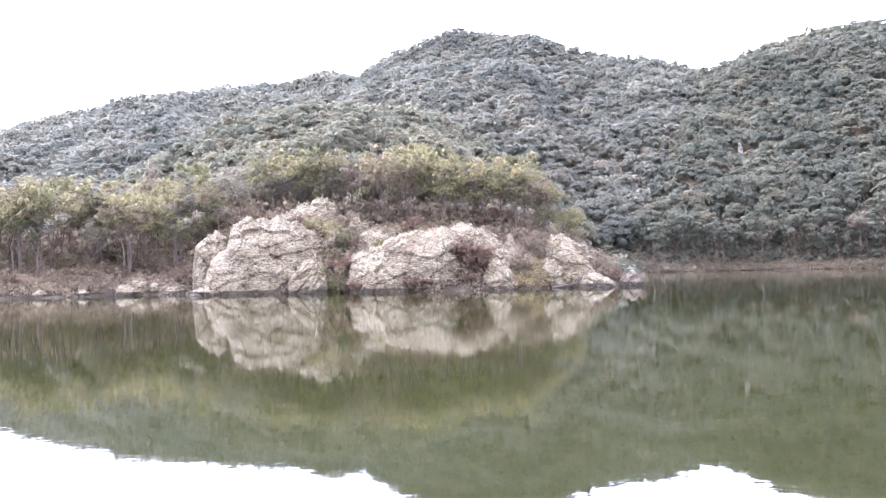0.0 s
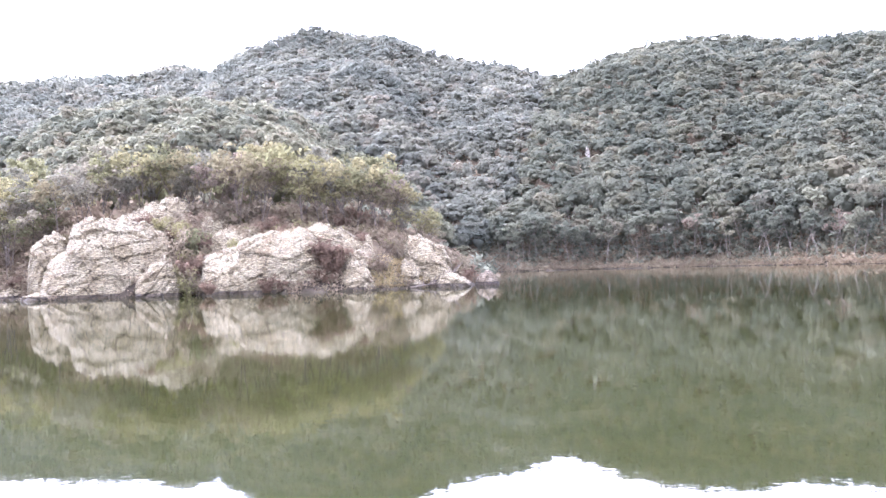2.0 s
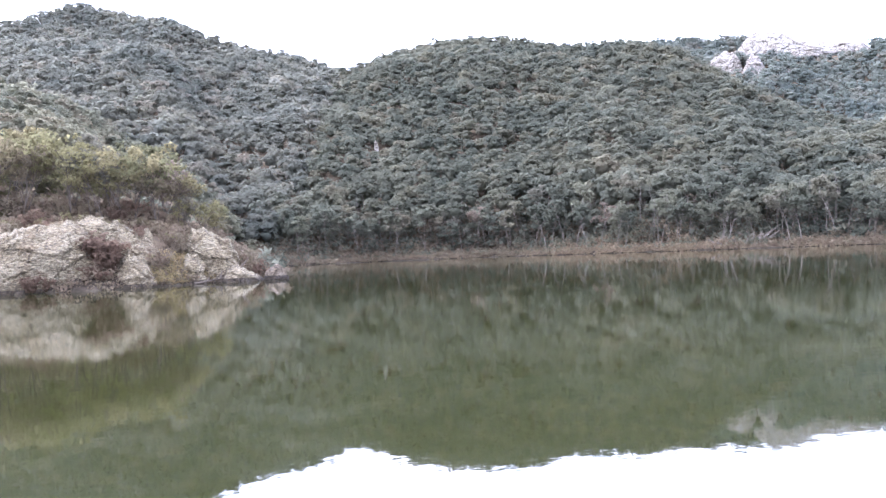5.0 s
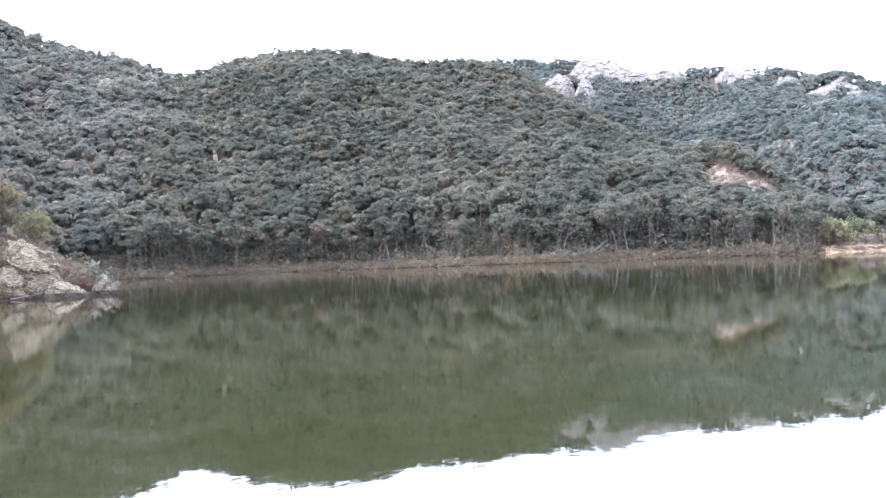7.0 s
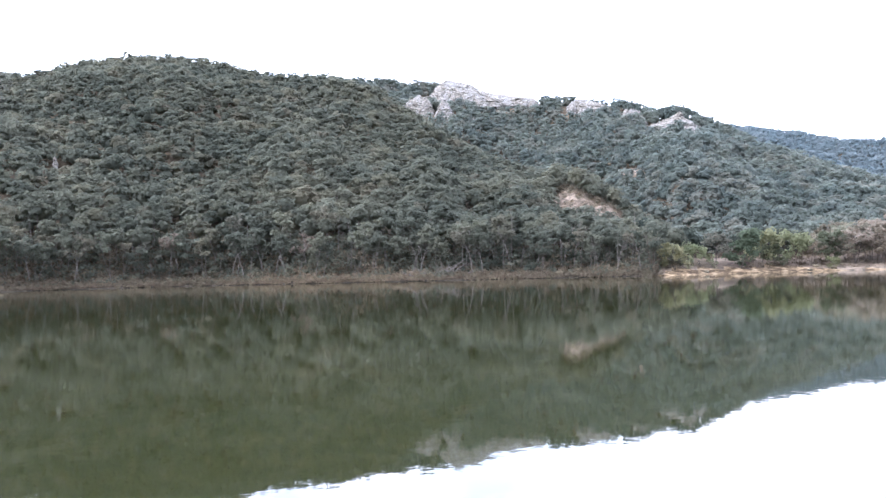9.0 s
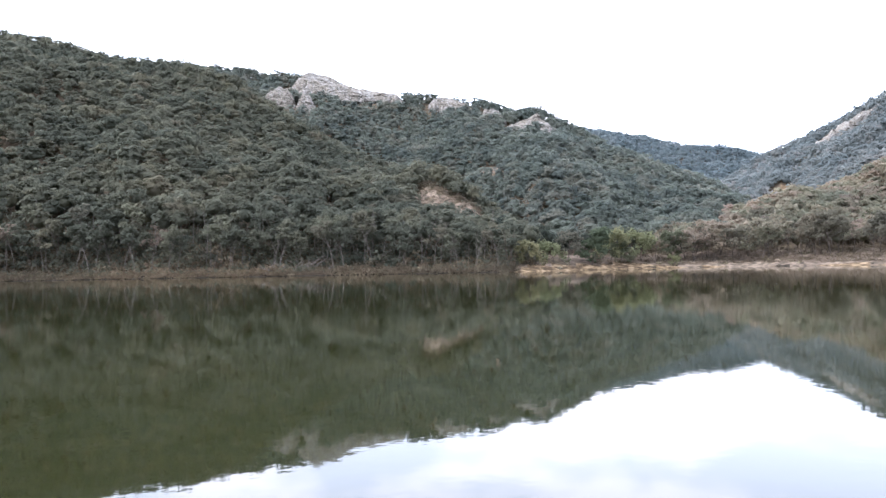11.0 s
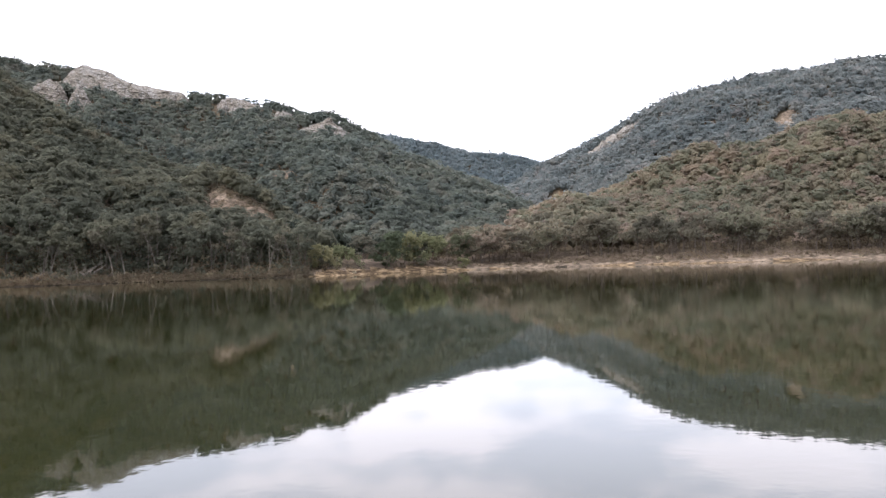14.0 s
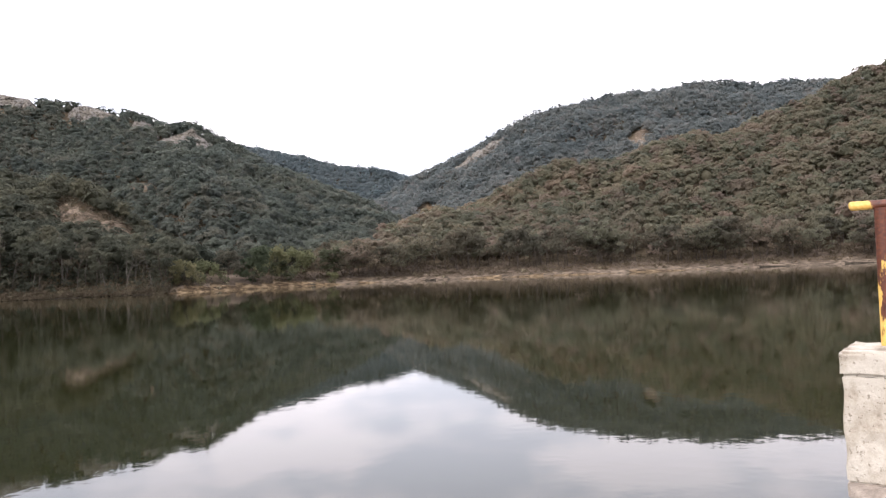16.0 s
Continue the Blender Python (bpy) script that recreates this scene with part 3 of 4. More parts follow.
outcrop("-6.9,0 -6.7,2.3 -6.4,2.95 -4.8,3.5 -3,4.5 -1.6,4.95 0,5.0 0.8,4.6 1.6,3.4 2.2,1.5 2.5,0", 60.2, 4.0, 5.5, "broad domed pale granite outcrop rising from the lake", 0.7, 0.3, 0.5, None, 170, 92, 2.2)
outcrop("-0.6,3.5 0.2,5.1 1.4,5.45 2.5,5.0 3.8,4.35 4.6,3.7 5.4,2.8 6.0,1.7 6.5,0.8 6.9,0", 62.4, 3.4, 6.1, "pale granite shoulder beside a scrubby gully", 0.9, -0.35, 0.8, None, 120, 80, 2.0)
outcrop("2.4,0 2.8,1.7 3.5,2.8 4.3,2.3 5.2,1.1 5.7,0.4 6.0,0", 60.4, 2.4, 6.9, "pale granite spur running down into the water", 0.8, -0.4, 0.5, None, 70, 56, 1.2)
outcrop("-6.5,3.5 -6.0,5.0 -5.3,5.4 -4.1,5.1 -3,4.9 -2.2,4.5 -1.8,3.5", 67.2, 2.6, 7.9, "flat pale ledge above the domed outcrop", 0.5, 0.0, 0.4, None, 90, 50, 1.0)
outcrop("6.9,0.5 7.2,3.5 7.4,4.2 8,4.55 8.7,4.25 9.9,3.5 10.4,2.3 10.7,1.3 11.6,0.5 12.2,0", 64.3, 2.8, 8.4, "upright pale granite block near the point", 0.7, -0.25, 0.5, None, 110, 76, 1.4)
outcrop("9.3,0 9.6,0.7 10.2,1.2 10.9,1.0 11.7,0.4 12.1,0", 62.5, 1.7, 9.7, "low pale rock sloping into the water at the point", 0.7, -0.3, 0.3, None, 60, 44, 0.8)
outcrop("6.6,0.4 6.9,1.9 7.3,2.4 7.9,2.35 8.3,1.6 8.5,0.3", 63.0, 1.5, 10.3, "rounded pale boulder above the dry grass", 0.6, 0.1, 0.3, None, 50, 44, 0.7, "boulder")
outcrop("12.15,0 12.25,0.55 12.6,1.0 13.2,1.25 13.7,0.85 13.9,0.3 13.95,0", 65.0, 1.2, 12.6, "dark rounded boulder standing off the point in the water", 0.6, 0.0, 0.15, ROCK_WET, 60, 44, 0.8, "boulder")
outcrop("-22.6,0 -22,0.5 -21.2,0.9 -20.4,0.8 -19.8,0.3 -19.5,0", 71.6, 2.2, 15.3, "low broken pale ledge on the bank", 0.6, 0.1, 0.5, None, 70, 40, 0.8, "boulder")
outcrop("-19.6,0 -19,0.45 -18.3,0.7 -17.8,0.3 -17.5,0", 70.6, 1.6, 16.9, "low broken pale ledge on the bank", 0.6, 0.1, 0.4, None, 50, 36, 0.6, "boulder")
for k, (az, r, w, h) in enumerate([(4.7, 67.5, 1.4, 4.2), (5.9, 68.5, 1.8, 3.6), (6.5, 69.5, 1.6, 3.3), (-2.1, 73.0, 1.8, 6.3), (-6.3, 70.5, 2.0, 6.0), (-5.6, 72.0, 1.8, 6.4), (6.0, 63.5, 1.1, 1.3), (5.2, 64.5, 1.3, 2.0)]):
    boulder(az, r, w, w * 0.85, h, seed=20 + k * 1.7, sub=4, joint=0.7, facets=4)


def shore_stones():
    rng = random.Random(31)
    spots = [(-20.6, 1.5), (-19.6, 1.0), (-18.9, 0.6), (-18.2, 0.7), (-16.4, -1.2), (-21.5, 0.4), (-24, 0.3), (-26.5, 0.5)]
    spots += [(16.6, 1.2), (17.2, 1.0), (14.6, 1.2), (15.4, 1.4), (54.0, 1.5), (44.9, 2.4), (45.8, 2.0), (50.5, 1.2)]
    spots += [(rng.uniform(14, 60), rng.uniform(0.3, 3)) for _ in range(40)] + [(rng.uniform(62, 108), rng.uniform(0.5, 6)) for _ in range(24)]
    for k, (az, d) in enumerate(spots):
        r = float(np.interp(az, *SHORE)) + d
        w = rng.uniform(1.2, 2.2) if k < 16 else rng.uniform(0.5, 1.3)
        x, y = place_at(az, r)
        z = max(0.0, float(height_at(np.array([az]), np.array([r]))[0]))
        ob = new("shore_stone", rock_mesh("shore_stone", w, w * 0.8, w * rng.uniform(0.3, 0.5), 60 + k * 1.1, ROCK, sub=3, joint=0.6))
        ob.matrix_world = pose(x, y, z - 0.05, 0, 0, rng.uniform(0, 360))
        tagged(ob, "pale stone lying on the muddy bank", "stone", "stones along the shore")


shore_stones()

# ---- trees ----
def tube(bm, p0, p1, r0, r1, sides=5):
    d = (p1 - p0)
    q = d.to_track_quat("Z", "Y").to_matrix()
    rings = []
    for p, r in ((p0, r0), (p1, r1)):
        rings.append([bm.verts.new(p + q @ Vector((r * math.cos(k * 2 * math.pi / sides), r * math.sin(k * 2 * math.pi / sides), 0))) for k in range(sides)])
    for k in range(sides):
        bm.faces.new((rings[0][k], rings[0][(k + 1) % sides], rings[1][(k + 1) % sides], rings[1][k]))


def limb(bm, p, d, length, r, rng, bend=0.25, steps=4, sides=5):
    """A tapered, bent limb; returns the points along it."""
    pts = [p.copy()]
    for k in range(steps):
        d = (d + Vector((rng.uniform(-bend, bend), rng.uniform(-bend, bend), rng.uniform(-bend * 0.3, bend * 0.6)))).normalized()
        q = p + d * length / steps
        tube(bm, p, q, r * (1 - 0.8 * k / steps), r * (1 - 0.8 * (k + 1) / steps), sides)
        p = q
        pts.append(p.copy())
    return pts


def sprays(rng, centres, spread, count, size, up=0.45, flat=0.65, shell=0.45):
    """Small tufts of leaves round the centres, as arrays of vertices and triangles."""
    c = centres[rng.integers(0, len(centres), count)]
    d = rng.normal(size=(count, 3))
    d /= np.linalg.norm(d, axis=1, keepdims=True)
    rad = rng.uniform(shell, 1.0, (count, 1)) ** 0.6
    p = c + d * rad * spread * np.array([1, 1, flat])
    n = d + np.array([0, 0, up]) + rng.normal(size=(count, 3)) * 0.45
    n /= np.linalg.norm(n, axis=1, keepdims=True)
    t = np.cross(n, rng.normal(size=(count, 3)))
    t /= np.linalg.norm(t, axis=1, keepdims=True)
    b = np.cross(n, t)
    s = size * rng.uniform(0.6, 1.4, (count, 1))
    k = s * rng.uniform(0.6, 1.0, (count, 1))
    v = np.stack([p - t * s - b * k * 0.7, p + t * s - b * k * rng.uniform(0.2, 0.9, (count, 1)), p + b * k * 1.2 + t * s * rng.uniform(-0.6, 0.6, (count, 1))], 1)
    return v.reshape(-1, 3), np.arange(count * 3).reshape(-1, 3)


def tree_proto(height, crown_w, crown_from, stems, leaves, leaf_size, seed, leaf_mat, bark_mat, label, kinds="tree", lobe=0.5, thick=1.0, rise=(0.45, 1.2), n_limbs=9, flat=0.5):
    """A tree: bent stems, forking limbs and leaf tufts in flat plates round the limbs' ends."""
    rng = random.Random(seed)
    npr = np.random.default_rng(seed)
    base = new("tree")
    tips = []
    for _ in range(stems):
        bm = bmesh.new()
        lean = Vector((rng.uniform(-0.2, 0.2) * stems, rng.uniform(-0.2, 0.2) * stems, 1)).normalized()
        r0 = thick * height * 0.013 * (1.0 if stems == 1 else 0.75)
        trunk = limb(bm, Vector((rng.uniform(-.2, .2) * (stems - 1), rng.uniform(-.2, .2) * (stems - 1), -0.4)), lean, height * 0.86, r0, rng, 0.12, 6)
        for k in range(max(4, n_limbs // stems)):
            f = crown_from + (0.95 - crown_from) * (k + rng.random()) / max(4, n_limbs // stems)
            i = min(5, int(f * 6))
            p = trunk[i].lerp(trunk[i + 1], f * 6 - i)
            a = rng.uniform(0, 2 * math.pi)
            reach = crown_w * 0.55 * (1.15 - 0.6 * (f - crown_from) / (1 - crown_from)) * rng.uniform(0.75, 1.1)
            pts = limb(bm, p, Vector((math.cos(a), math.sin(a), rng.uniform(*rise))), reach, r0 * 0.42, rng, 0.3, 4, 3)
            tips += pts[3:]
            for _ in range(3):
                b = a + rng.uniform(-1.6, 1.6)
                tips += limb(bm, pts[rng.choice((1, 2, 3))], Vector((math.cos(b), math.sin(b), rng.uniform(0.3, 1.1))), reach * 0.5, r0 * 0.2, rng, 0.3, 2, 3)[2:]
        tips.append(trunk[-1])
        me = bpy.data.meshes.new("trunk")
        bm.to_mesh(me)
        bm.free()
        me.materials.append(bark_mat)
        new("trunk", me).parent = base
    if leaves:
        v, q = sprays(npr, np.array([tuple(t) for t in tips]), lobe, leaves, leaf_size, 0.6, flat, 0.2)
        crown = new("crown", array_mesh("crown", v, q, [leaf_mat], tone=np.full(len(q), npr.uniform(0, 0.25))))
        crown.parent = base
    return tagged(base, label, "tree", kinds)


def plant(protos, az, r, rng, lo=0.85, hi=1.15, sink=0.1):
    pr = rng.choice(protos)
    x, y = place_at(az, r)
    z = float(height_at(np.array([az]), np.array([r]))[0])
    s = rng.uniform(lo, hi)
    pr[1].append(1)
    m = pose(x, y, z - sink, 0, 0, rng.uniform(0, 360)) @ Matrix.Diagonal((s, s, s * rng.uniform(0.92, 1.1), 1))
    if len(pr[1]) == 1:
        pr[0].matrix_world = m
        return pr[0]
    ob = copy_thing(pr[0], pose(0, 0, 0))
    ob.matrix_basis = m
    return ob


G1, G2, G3 = "trees of the promontory", "trees along the far shore", "trees behind the beach"
PROM = [[tree_proto(6.8, 5.4, 0.42, 2, 820, 0.15, 11, LEAF_OLIVE, BARK_DARK, "small spreading tree with thin olive autumn leaves", G1, 0.6), []],
        [tree_proto(7.2, 5.0, 0.45, 1, 820, 0.15, 12, LEAF_OLIVE, BARK_DARK, "slender tree with yellowing olive leaves", G1, 0.6), []],
        [tree_proto(6.3, 5.6, 0.38, 3, 820, 0.15, 13, LEAF_OLIVE, BARK_DARK, "many-stemmed tree with olive brown leaves", G1, 0.6), []],
        [tree_proto(6.6, 5.0, 0.36, 2, 820, 0.15, 14, LEAF_HAZEL, BARK_DARK, "small grey-green tree among the rocks", G1, 0.6), []],
        [tree_proto(6.4, 5.4, 0.40, 2, 430, 0.14, 15, LEAF_HAZEL, BARK_DARK, "half-bare branchy tree with grey-olive leaves", G1, 0.5), []]]
FARS = [[tree_proto(10.0, 4.6, 0.48, 1, 520, 0.26, 21, LEAF_GREEN, BARK_PALE, "tall slim green tree with a pale trunk", G2, 0.7, 0.65), []],
        [tree_proto(9.2, 5.0, 0.45, 1, 520, 0.26, 22, LEAF_GREEN, BARK_PALE, "slim green tree with a bare pale lower trunk", G2, 0.7, 0.65), []],
        [tree_proto(8.6, 4.8, 0.36, 2, 520, 0.26, 23, LEAF_GREEN, BARK_DARK, "double-stemmed dark green tree by the water", G2, 0.7, 0.8), []],
        [tree_proto(9.0, 4.4, 0.45, 1, 300, 0.22, 24, LEAF_HAZEL, BARK_PALE, "thin tree with sparse grey-brown leaves", G2, 0.6, 0.65), []],
        [tree_proto(9.6, 4.6, 0.50, 2, 420, 0.24, 26, LEAF_MOSS, BARK_PALE, "tall forked grey-green tree with pale stems", G2, 0.65, 0.6), []],
        [tree_proto(8.0, 3.2, 0.35, 1, 0, 0.2, 25, LEAF_BROWN, BARK_PALE, "bare pale dead tree by the water", G2, 0.5, 0.6), []]]
BEACH = [[tree_proto(6.6, 4.6, 0.12, 1, 1500, 0.22, 31, LEAF_FRESH, BARK_DARK, "bushy dark green tree behind the beach", G3, 0.75, 1.0, (0.0, 0.6), 14, 0.7), []],
         [tree_proto(6.0, 5.6, 0.16, 2, 1200, 0.22, 32, LEAF_LIGHT, BARK_DARK, "round olive green tree behind the beach", G3, 0.8, 1.0, (0.1, 0.8), 14, 0.8), []],
         [tree_proto(7.0, 6.4, 0.28, 2, 900, 0.22, 33, LEAF_RUSSET, BARK_DARK, "brownish tree with thinning leaves behind the beach", G3, 0.75, 1.2, (0.1, 0.8), 14), []],
         [tree_proto(7.4, 6.4, 0.30, 1, 900, 0.22, 34, LEAF_HAZEL, BARK_DARK, "grey-olive tree with open dark branches behind the beach", G3, 0.75, 1.2, (0.1, 0.8), 14), []],
         [tree_proto(6.6, 6.4, 0.25, 3, 750, 0.2, 35, LEAF_BROWN, BARK_DARK, "many-stemmed tree with dry brown leaves behind the beach", G3, 0.7, 1.2, (0.1, 0.8), 14), []]]
trng = random.Random(5)


def promontory_trees():
    for k in range(78):
        az = trng.uniform(-17, 9.5)
        shore = float(np.interp(az, *SHORE))
        back = 1 if az < 4 else max(0.2, (12 - az) / 8)
        d = trng.uniform(10.5, 13.5) if k % 3 == 0 else trng.uniform(11, 13 + 19 * back)
        r = shore + (d + 4.5 if -12.5 < az < -5.5 else d)
        small = 1.0 if az < 4 else 1.0 - (az - 4) * 0.06
        plant(PROM, az, r, trng, 0.72 * small, 1.1 * small)
    for k in range(70):
        az = trng.uniform(-33, -16.5)
        plant(PROM, az, float(np.interp(az, *SHORE)) + (trng.uniform(5, 14) if k % 2 else trng.uniform(12, 30)), trng, 0.75, 1.2)


def shore_trees():
    az, k = 14.2, 0
    while az < 60.5:
        shore = float(np.interp(az, *SHORE))
        plant(FARS, az, shore + (trng.uniform(2.6, 6) if k % 3 else trng.uniform(6, 12)), trng, 0.75, 1.12)
        az += trng.uniform(0.2, 0.95)
        k += 1


def beach_trees():
    for k in range(80):
        az = trng.uniform(71, 111)
        shore = float(np.interp(az, *SHORE))
        near, far = np.interp(az, [71, 76, 84, 100, 111], [5.5, 6.5, 8.0, 8.0, 4.0]), 22
        plant([BEACH[(2, 3, 4, 2, 3, 2, 3, 3)[k % 8]]], az, shore + (trng.uniform(near, near + 3) if k % 2 else trng.uniform(near + 2, far)), trng, 0.75, 1.1)


def spit_trees():
    for az, d, k, size in ((61.8, 4.5, 1, 0.82), (63.4, 6.0, 1, 0.78), (64.4, 6.0, 3, 0.8), (65.9, 4.5, 0, 1.2), (67.2, 7.0, 1, 1.0), (68.1, 5.5, 0, 0.7), (69.3, 7.0, 1, 0.95), (70.3, 5.0, 4, 0.65), (71.1, 7.5, 0, 0.95), (71.5, 3.0, 1, 0.4), (72.8, 6.5, 2, 0.95), (74.0, 7.0, 4, 0.95), (75.2, 7.5, 3, 0.9), (77.1, 8, 2, 0.95)):
        plant([BEACH[k]], az, float(np.interp(az, *SHORE)) + d - 1.5, trng, size, size)


spit_trees()
promontory_trees()
shore_trees()
beach_trees()


def unused_protos():
    for pr in PROM + FARS + BEACH:
        if not pr[1]:
            for o in (*pr[0].children_recursive, pr[0]):
                bpy.data.objects.remove(o)


unused_protos()


def crown_template(clumps, leaves, size, seed, trunk=False):
    """One crown about a metre in radius: a shaded heart under tiers of leafy clumps set over a dome."""
    rng = np.random.default_rng(seed)
    bm = bmesh.new()
    bmesh.ops.create_icosphere(bm, subdivisions=1, radius=1.0)
    heart = np.array([tuple(v.co) for v in bm.verts])
    faces = np.array([[v.index for v in f.verts] for f in bm.faces])
    bm.free()
    tall = rng.uniform(0.8, 1.2)
    heart = heart * (1 + rng.uniform(-0.25, 0.25, (len(heart), 1))) * [0.56, 0.56, 0.42 * tall] - [0, 0, 0.2]
    vs, fs, sm, at = [heart], [faces], [np.ones(len(faces))], len(heart)
    turn = rng.uniform(0, 6.28)
    for k in range(clumps):
        u = k / max(1, clumps - 1)
        turn += 2.4 + rng.uniform(-0.5, 0.5)
        out = 0.8 * math.sqrt(u) * rng.uniform(0.75, 1.1)
        c = np.array([out * math.cos(turn), out * math.sin(turn), tall * (0.45 - 0.8 * u * u) + rng.uniform(-0.1, 0.1)])
        wide = rng.uniform(0.30, 0.46) * (9 / clumps) ** 0.4
        crown = (c + [0, 0, 0.25]) / np.linalg.norm(c + [0, 0, 0.25])
        d = rng.normal(size=(leaves, 3)) + crown * 0.6
        d[:, 2] = np.abs(d[:, 2]) - 0.25
        d /= np.linalg.norm(d, axis=1, keepdims=True)
        p = c + d * [wide, wide, wide * 0.7] * rng.uniform(0.55, 1.25, (leaves, 1))
        n = d * 0.55 + crown * 0.6 + [0, 0, 0.3] + rng.normal(size=(leaves, 3)) * 0.3
        n /= np.linalg.norm(n, axis=1, keepdims=True)
        t = np.cross(n, rng.normal(size=(leaves, 3)))
        t /= np.linalg.norm(t, axis=1, keepdims=True)
        b = np.cross(n, t)
        s = size * rng.uniform(0.6, 1.4, (leaves, 1))
        vs.append(np.stack([p - t * s - b * s * 0.6, p + t * s - b * s * rng.uniform(0.2, 0.8, (leaves, 1)), p + b * s * 1.1 + t * s * rng.uniform(-0.6, 0.6, (leaves, 1))], 1).reshape(-1, 3))
        fs.append(np.arange(leaves * 3).reshape(-1, 3) + at)
        sm.append(np.zeros(leaves))
        at += leaves * 3
    if trunk:
        lean = rng.uniform(-0.15, 0.15, 2)
        ring = np.array([[0.045, 0], [-0.025, 0.04], [-0.025, -0.04]])
        vs.append(np.array([[*(q + lean), -2.9] for q in ring] + [[*(q * 0.6), 0.2] for q in ring]))
        fs.append(np.array([[0, 1, 4], [0, 4, 3], [1, 2, 5], [1, 5, 4], [2, 0, 3], [2, 3, 5]]) + at)
        sm.append(np.full(6, 2.0))
    return np.concatenate(vs), np.concatenate(fs), np.concatenate(sm)


NEAR_CROWNS = [crown_template(9, 22, 0.14, s + 1, True) for s in range(14)]
MID_CROWNS = [crown_template(8, 17, 0.155, s + 20) for s in range(14)]
FAR_CROWNS = [crown_template(7, 12, 0.18, s + 40) for s in range(14)]
TINY_CROWNS = [crown_template(5, 9, 0.23, s + 60) for s in range(14)]


def woods_mesh(name, az, r, z, size, mats, rng, squat=1.0):
    vs, fs, ts, ms, at = [], [], [], [], 0
    for k in range(len(az)):
        temps = NEAR_CROWNS if r[k] < 180 else MID_CROWNS if r[k] < 260 else FAR_CROWNS if r[k] < 390 else TINY_CROWNS
        v, f, sm = temps[rng.integers(0, len(temps))]
        x, y = place_at(az[k], r[k])
        t = rng.uniform(0, 6.28)
        c, q = math.cos(t), math.sin(t)
        w = v @ np.array([[c, q, 0], [-q, c, 0], [0, 0, squat * rng.uniform(0.85, 1.3)]]) * size[k] + (x, y, z[k])
        vs.append(w)
        fs.append(f + at)
        at += len(w)
        ts.append(np.full(len(f), rng.uniform(0, 1)))
        ms.append(sm)
    ms = np.concatenate(ms)
    me = array_mesh(name, np.concatenate(vs), np.concatenate(fs), mats, (ms == 2).astype(int), np.concatenate(ts))
    me.polygons.foreach_set("use_smooth", ms == 1)
    return me


# bare spots round single rocks, stretched towards the camera to keep them in view: az, distance, radius in metres
BARE = []


def woodland(name, hill, spacing, label, mat, az0, az1, r0, r1, seed, off=0):
    """The closed canopy of one hillside, planted only where it shows from the camera."""
    rng = np.random.default_rng(seed)
    g = np.arange(-r1, r1, spacing)
    x, y = np.meshgrid(g, np.arange(-r1, r1, spacing * 0.87))
    x[::2] += spacing / 2
    x, y = (x + rng.uniform(-0.38, 0.38, x.shape) * spacing).ravel(), (y + rng.uniform(-0.38, 0.38, y.shape) * spacing).ravel()
    az, r = np.degrees(np.arctan2(x, y)), np.hypot(x, y)
    ok = (az > az0) & (az < az1) & (r > r0) & (r < r1)
    az, r = az[ok], r[ok]
    i = np.clip(np.searchsorted(AZ, az) - 1, 0, len(AZ) - 2)
    j = np.clip(np.searchsorted(RAD, r) - 1, 0, len(RAD) - 2)
    z = height_at(az, r)
    front = np.maximum.accumulate(np.arctan2(GZ - EYE, GR), axis=1)
    keep = (OWNER[i, j] == hill) & (np.arctan2(z + 5.0 - EYE, r) > front[i, j] - 0.004) & (patch_of(az, r) == 0)
    for a0, d0, rad, ahead in BARE:
        px, py = place_at(a0, d0)
        wx, wy = r * np.sin(np.radians(az)), r * np.cos(np.radians(az))
        along = (wx * px + wy * py) / d0
        across = np.abs(wx * py - wy * px) / d0
        keep &= ~((across < rad) & (along > d0 - ahead * rad) & (along < d0 + 0.5 * rad))
    keep &= r > np.interp(az, *FAR_SHORE) + off
    az, r, z = az[keep], r[keep], z[keep]
    size = rng.uniform(0.54, 0.84, len(az)) * spacing * np.where(rng.random(len(az)) < 0.14, 1.25, 1)
    me = woods_mesh(name, az, r, z + rng.uniform(0.8, 1.28, len(az)) * 2.6, size, [mat, BARK_PALE], rng)
    return tagged(new(name, me), label, "woodland", kind="stuff")


def slope_distance(az, el, r0=150, above=1.5):
    """How far off the slope lies that is seen at that elevation."""
    r = np.arange(r0, 900, 1.0)
    z = height_at(np.full(len(r), az), r) + above
    hit = np.nonzero((z - EYE) / r >= math.tan(radians(el)))[0]
    return float(r[hit[0]]) if len(hit) else 400.0


def crag(az, el, w, h, d=None, seed=1.0, turn=0.0, dist=None, label="pale bare granite crag on the hillside", bare=None, r0=150, lean=0.0, up=-0.3, front=2.2):
    r = dist or slope_distance(az, el, r0)
    x, y = place_at(az, r)
    z = float(height_at(np.array([az]), np.array([r]))[0])
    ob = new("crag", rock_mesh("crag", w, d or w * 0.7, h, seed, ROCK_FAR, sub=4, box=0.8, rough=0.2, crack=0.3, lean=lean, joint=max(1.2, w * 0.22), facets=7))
    ob.matrix_world = pose(x, y, z + up, 0, 0, -az + turn)
    BARE.append((az, r, bare or w * 0.55, front))
    return tagged(ob, label, "crag", "crags on the hills")


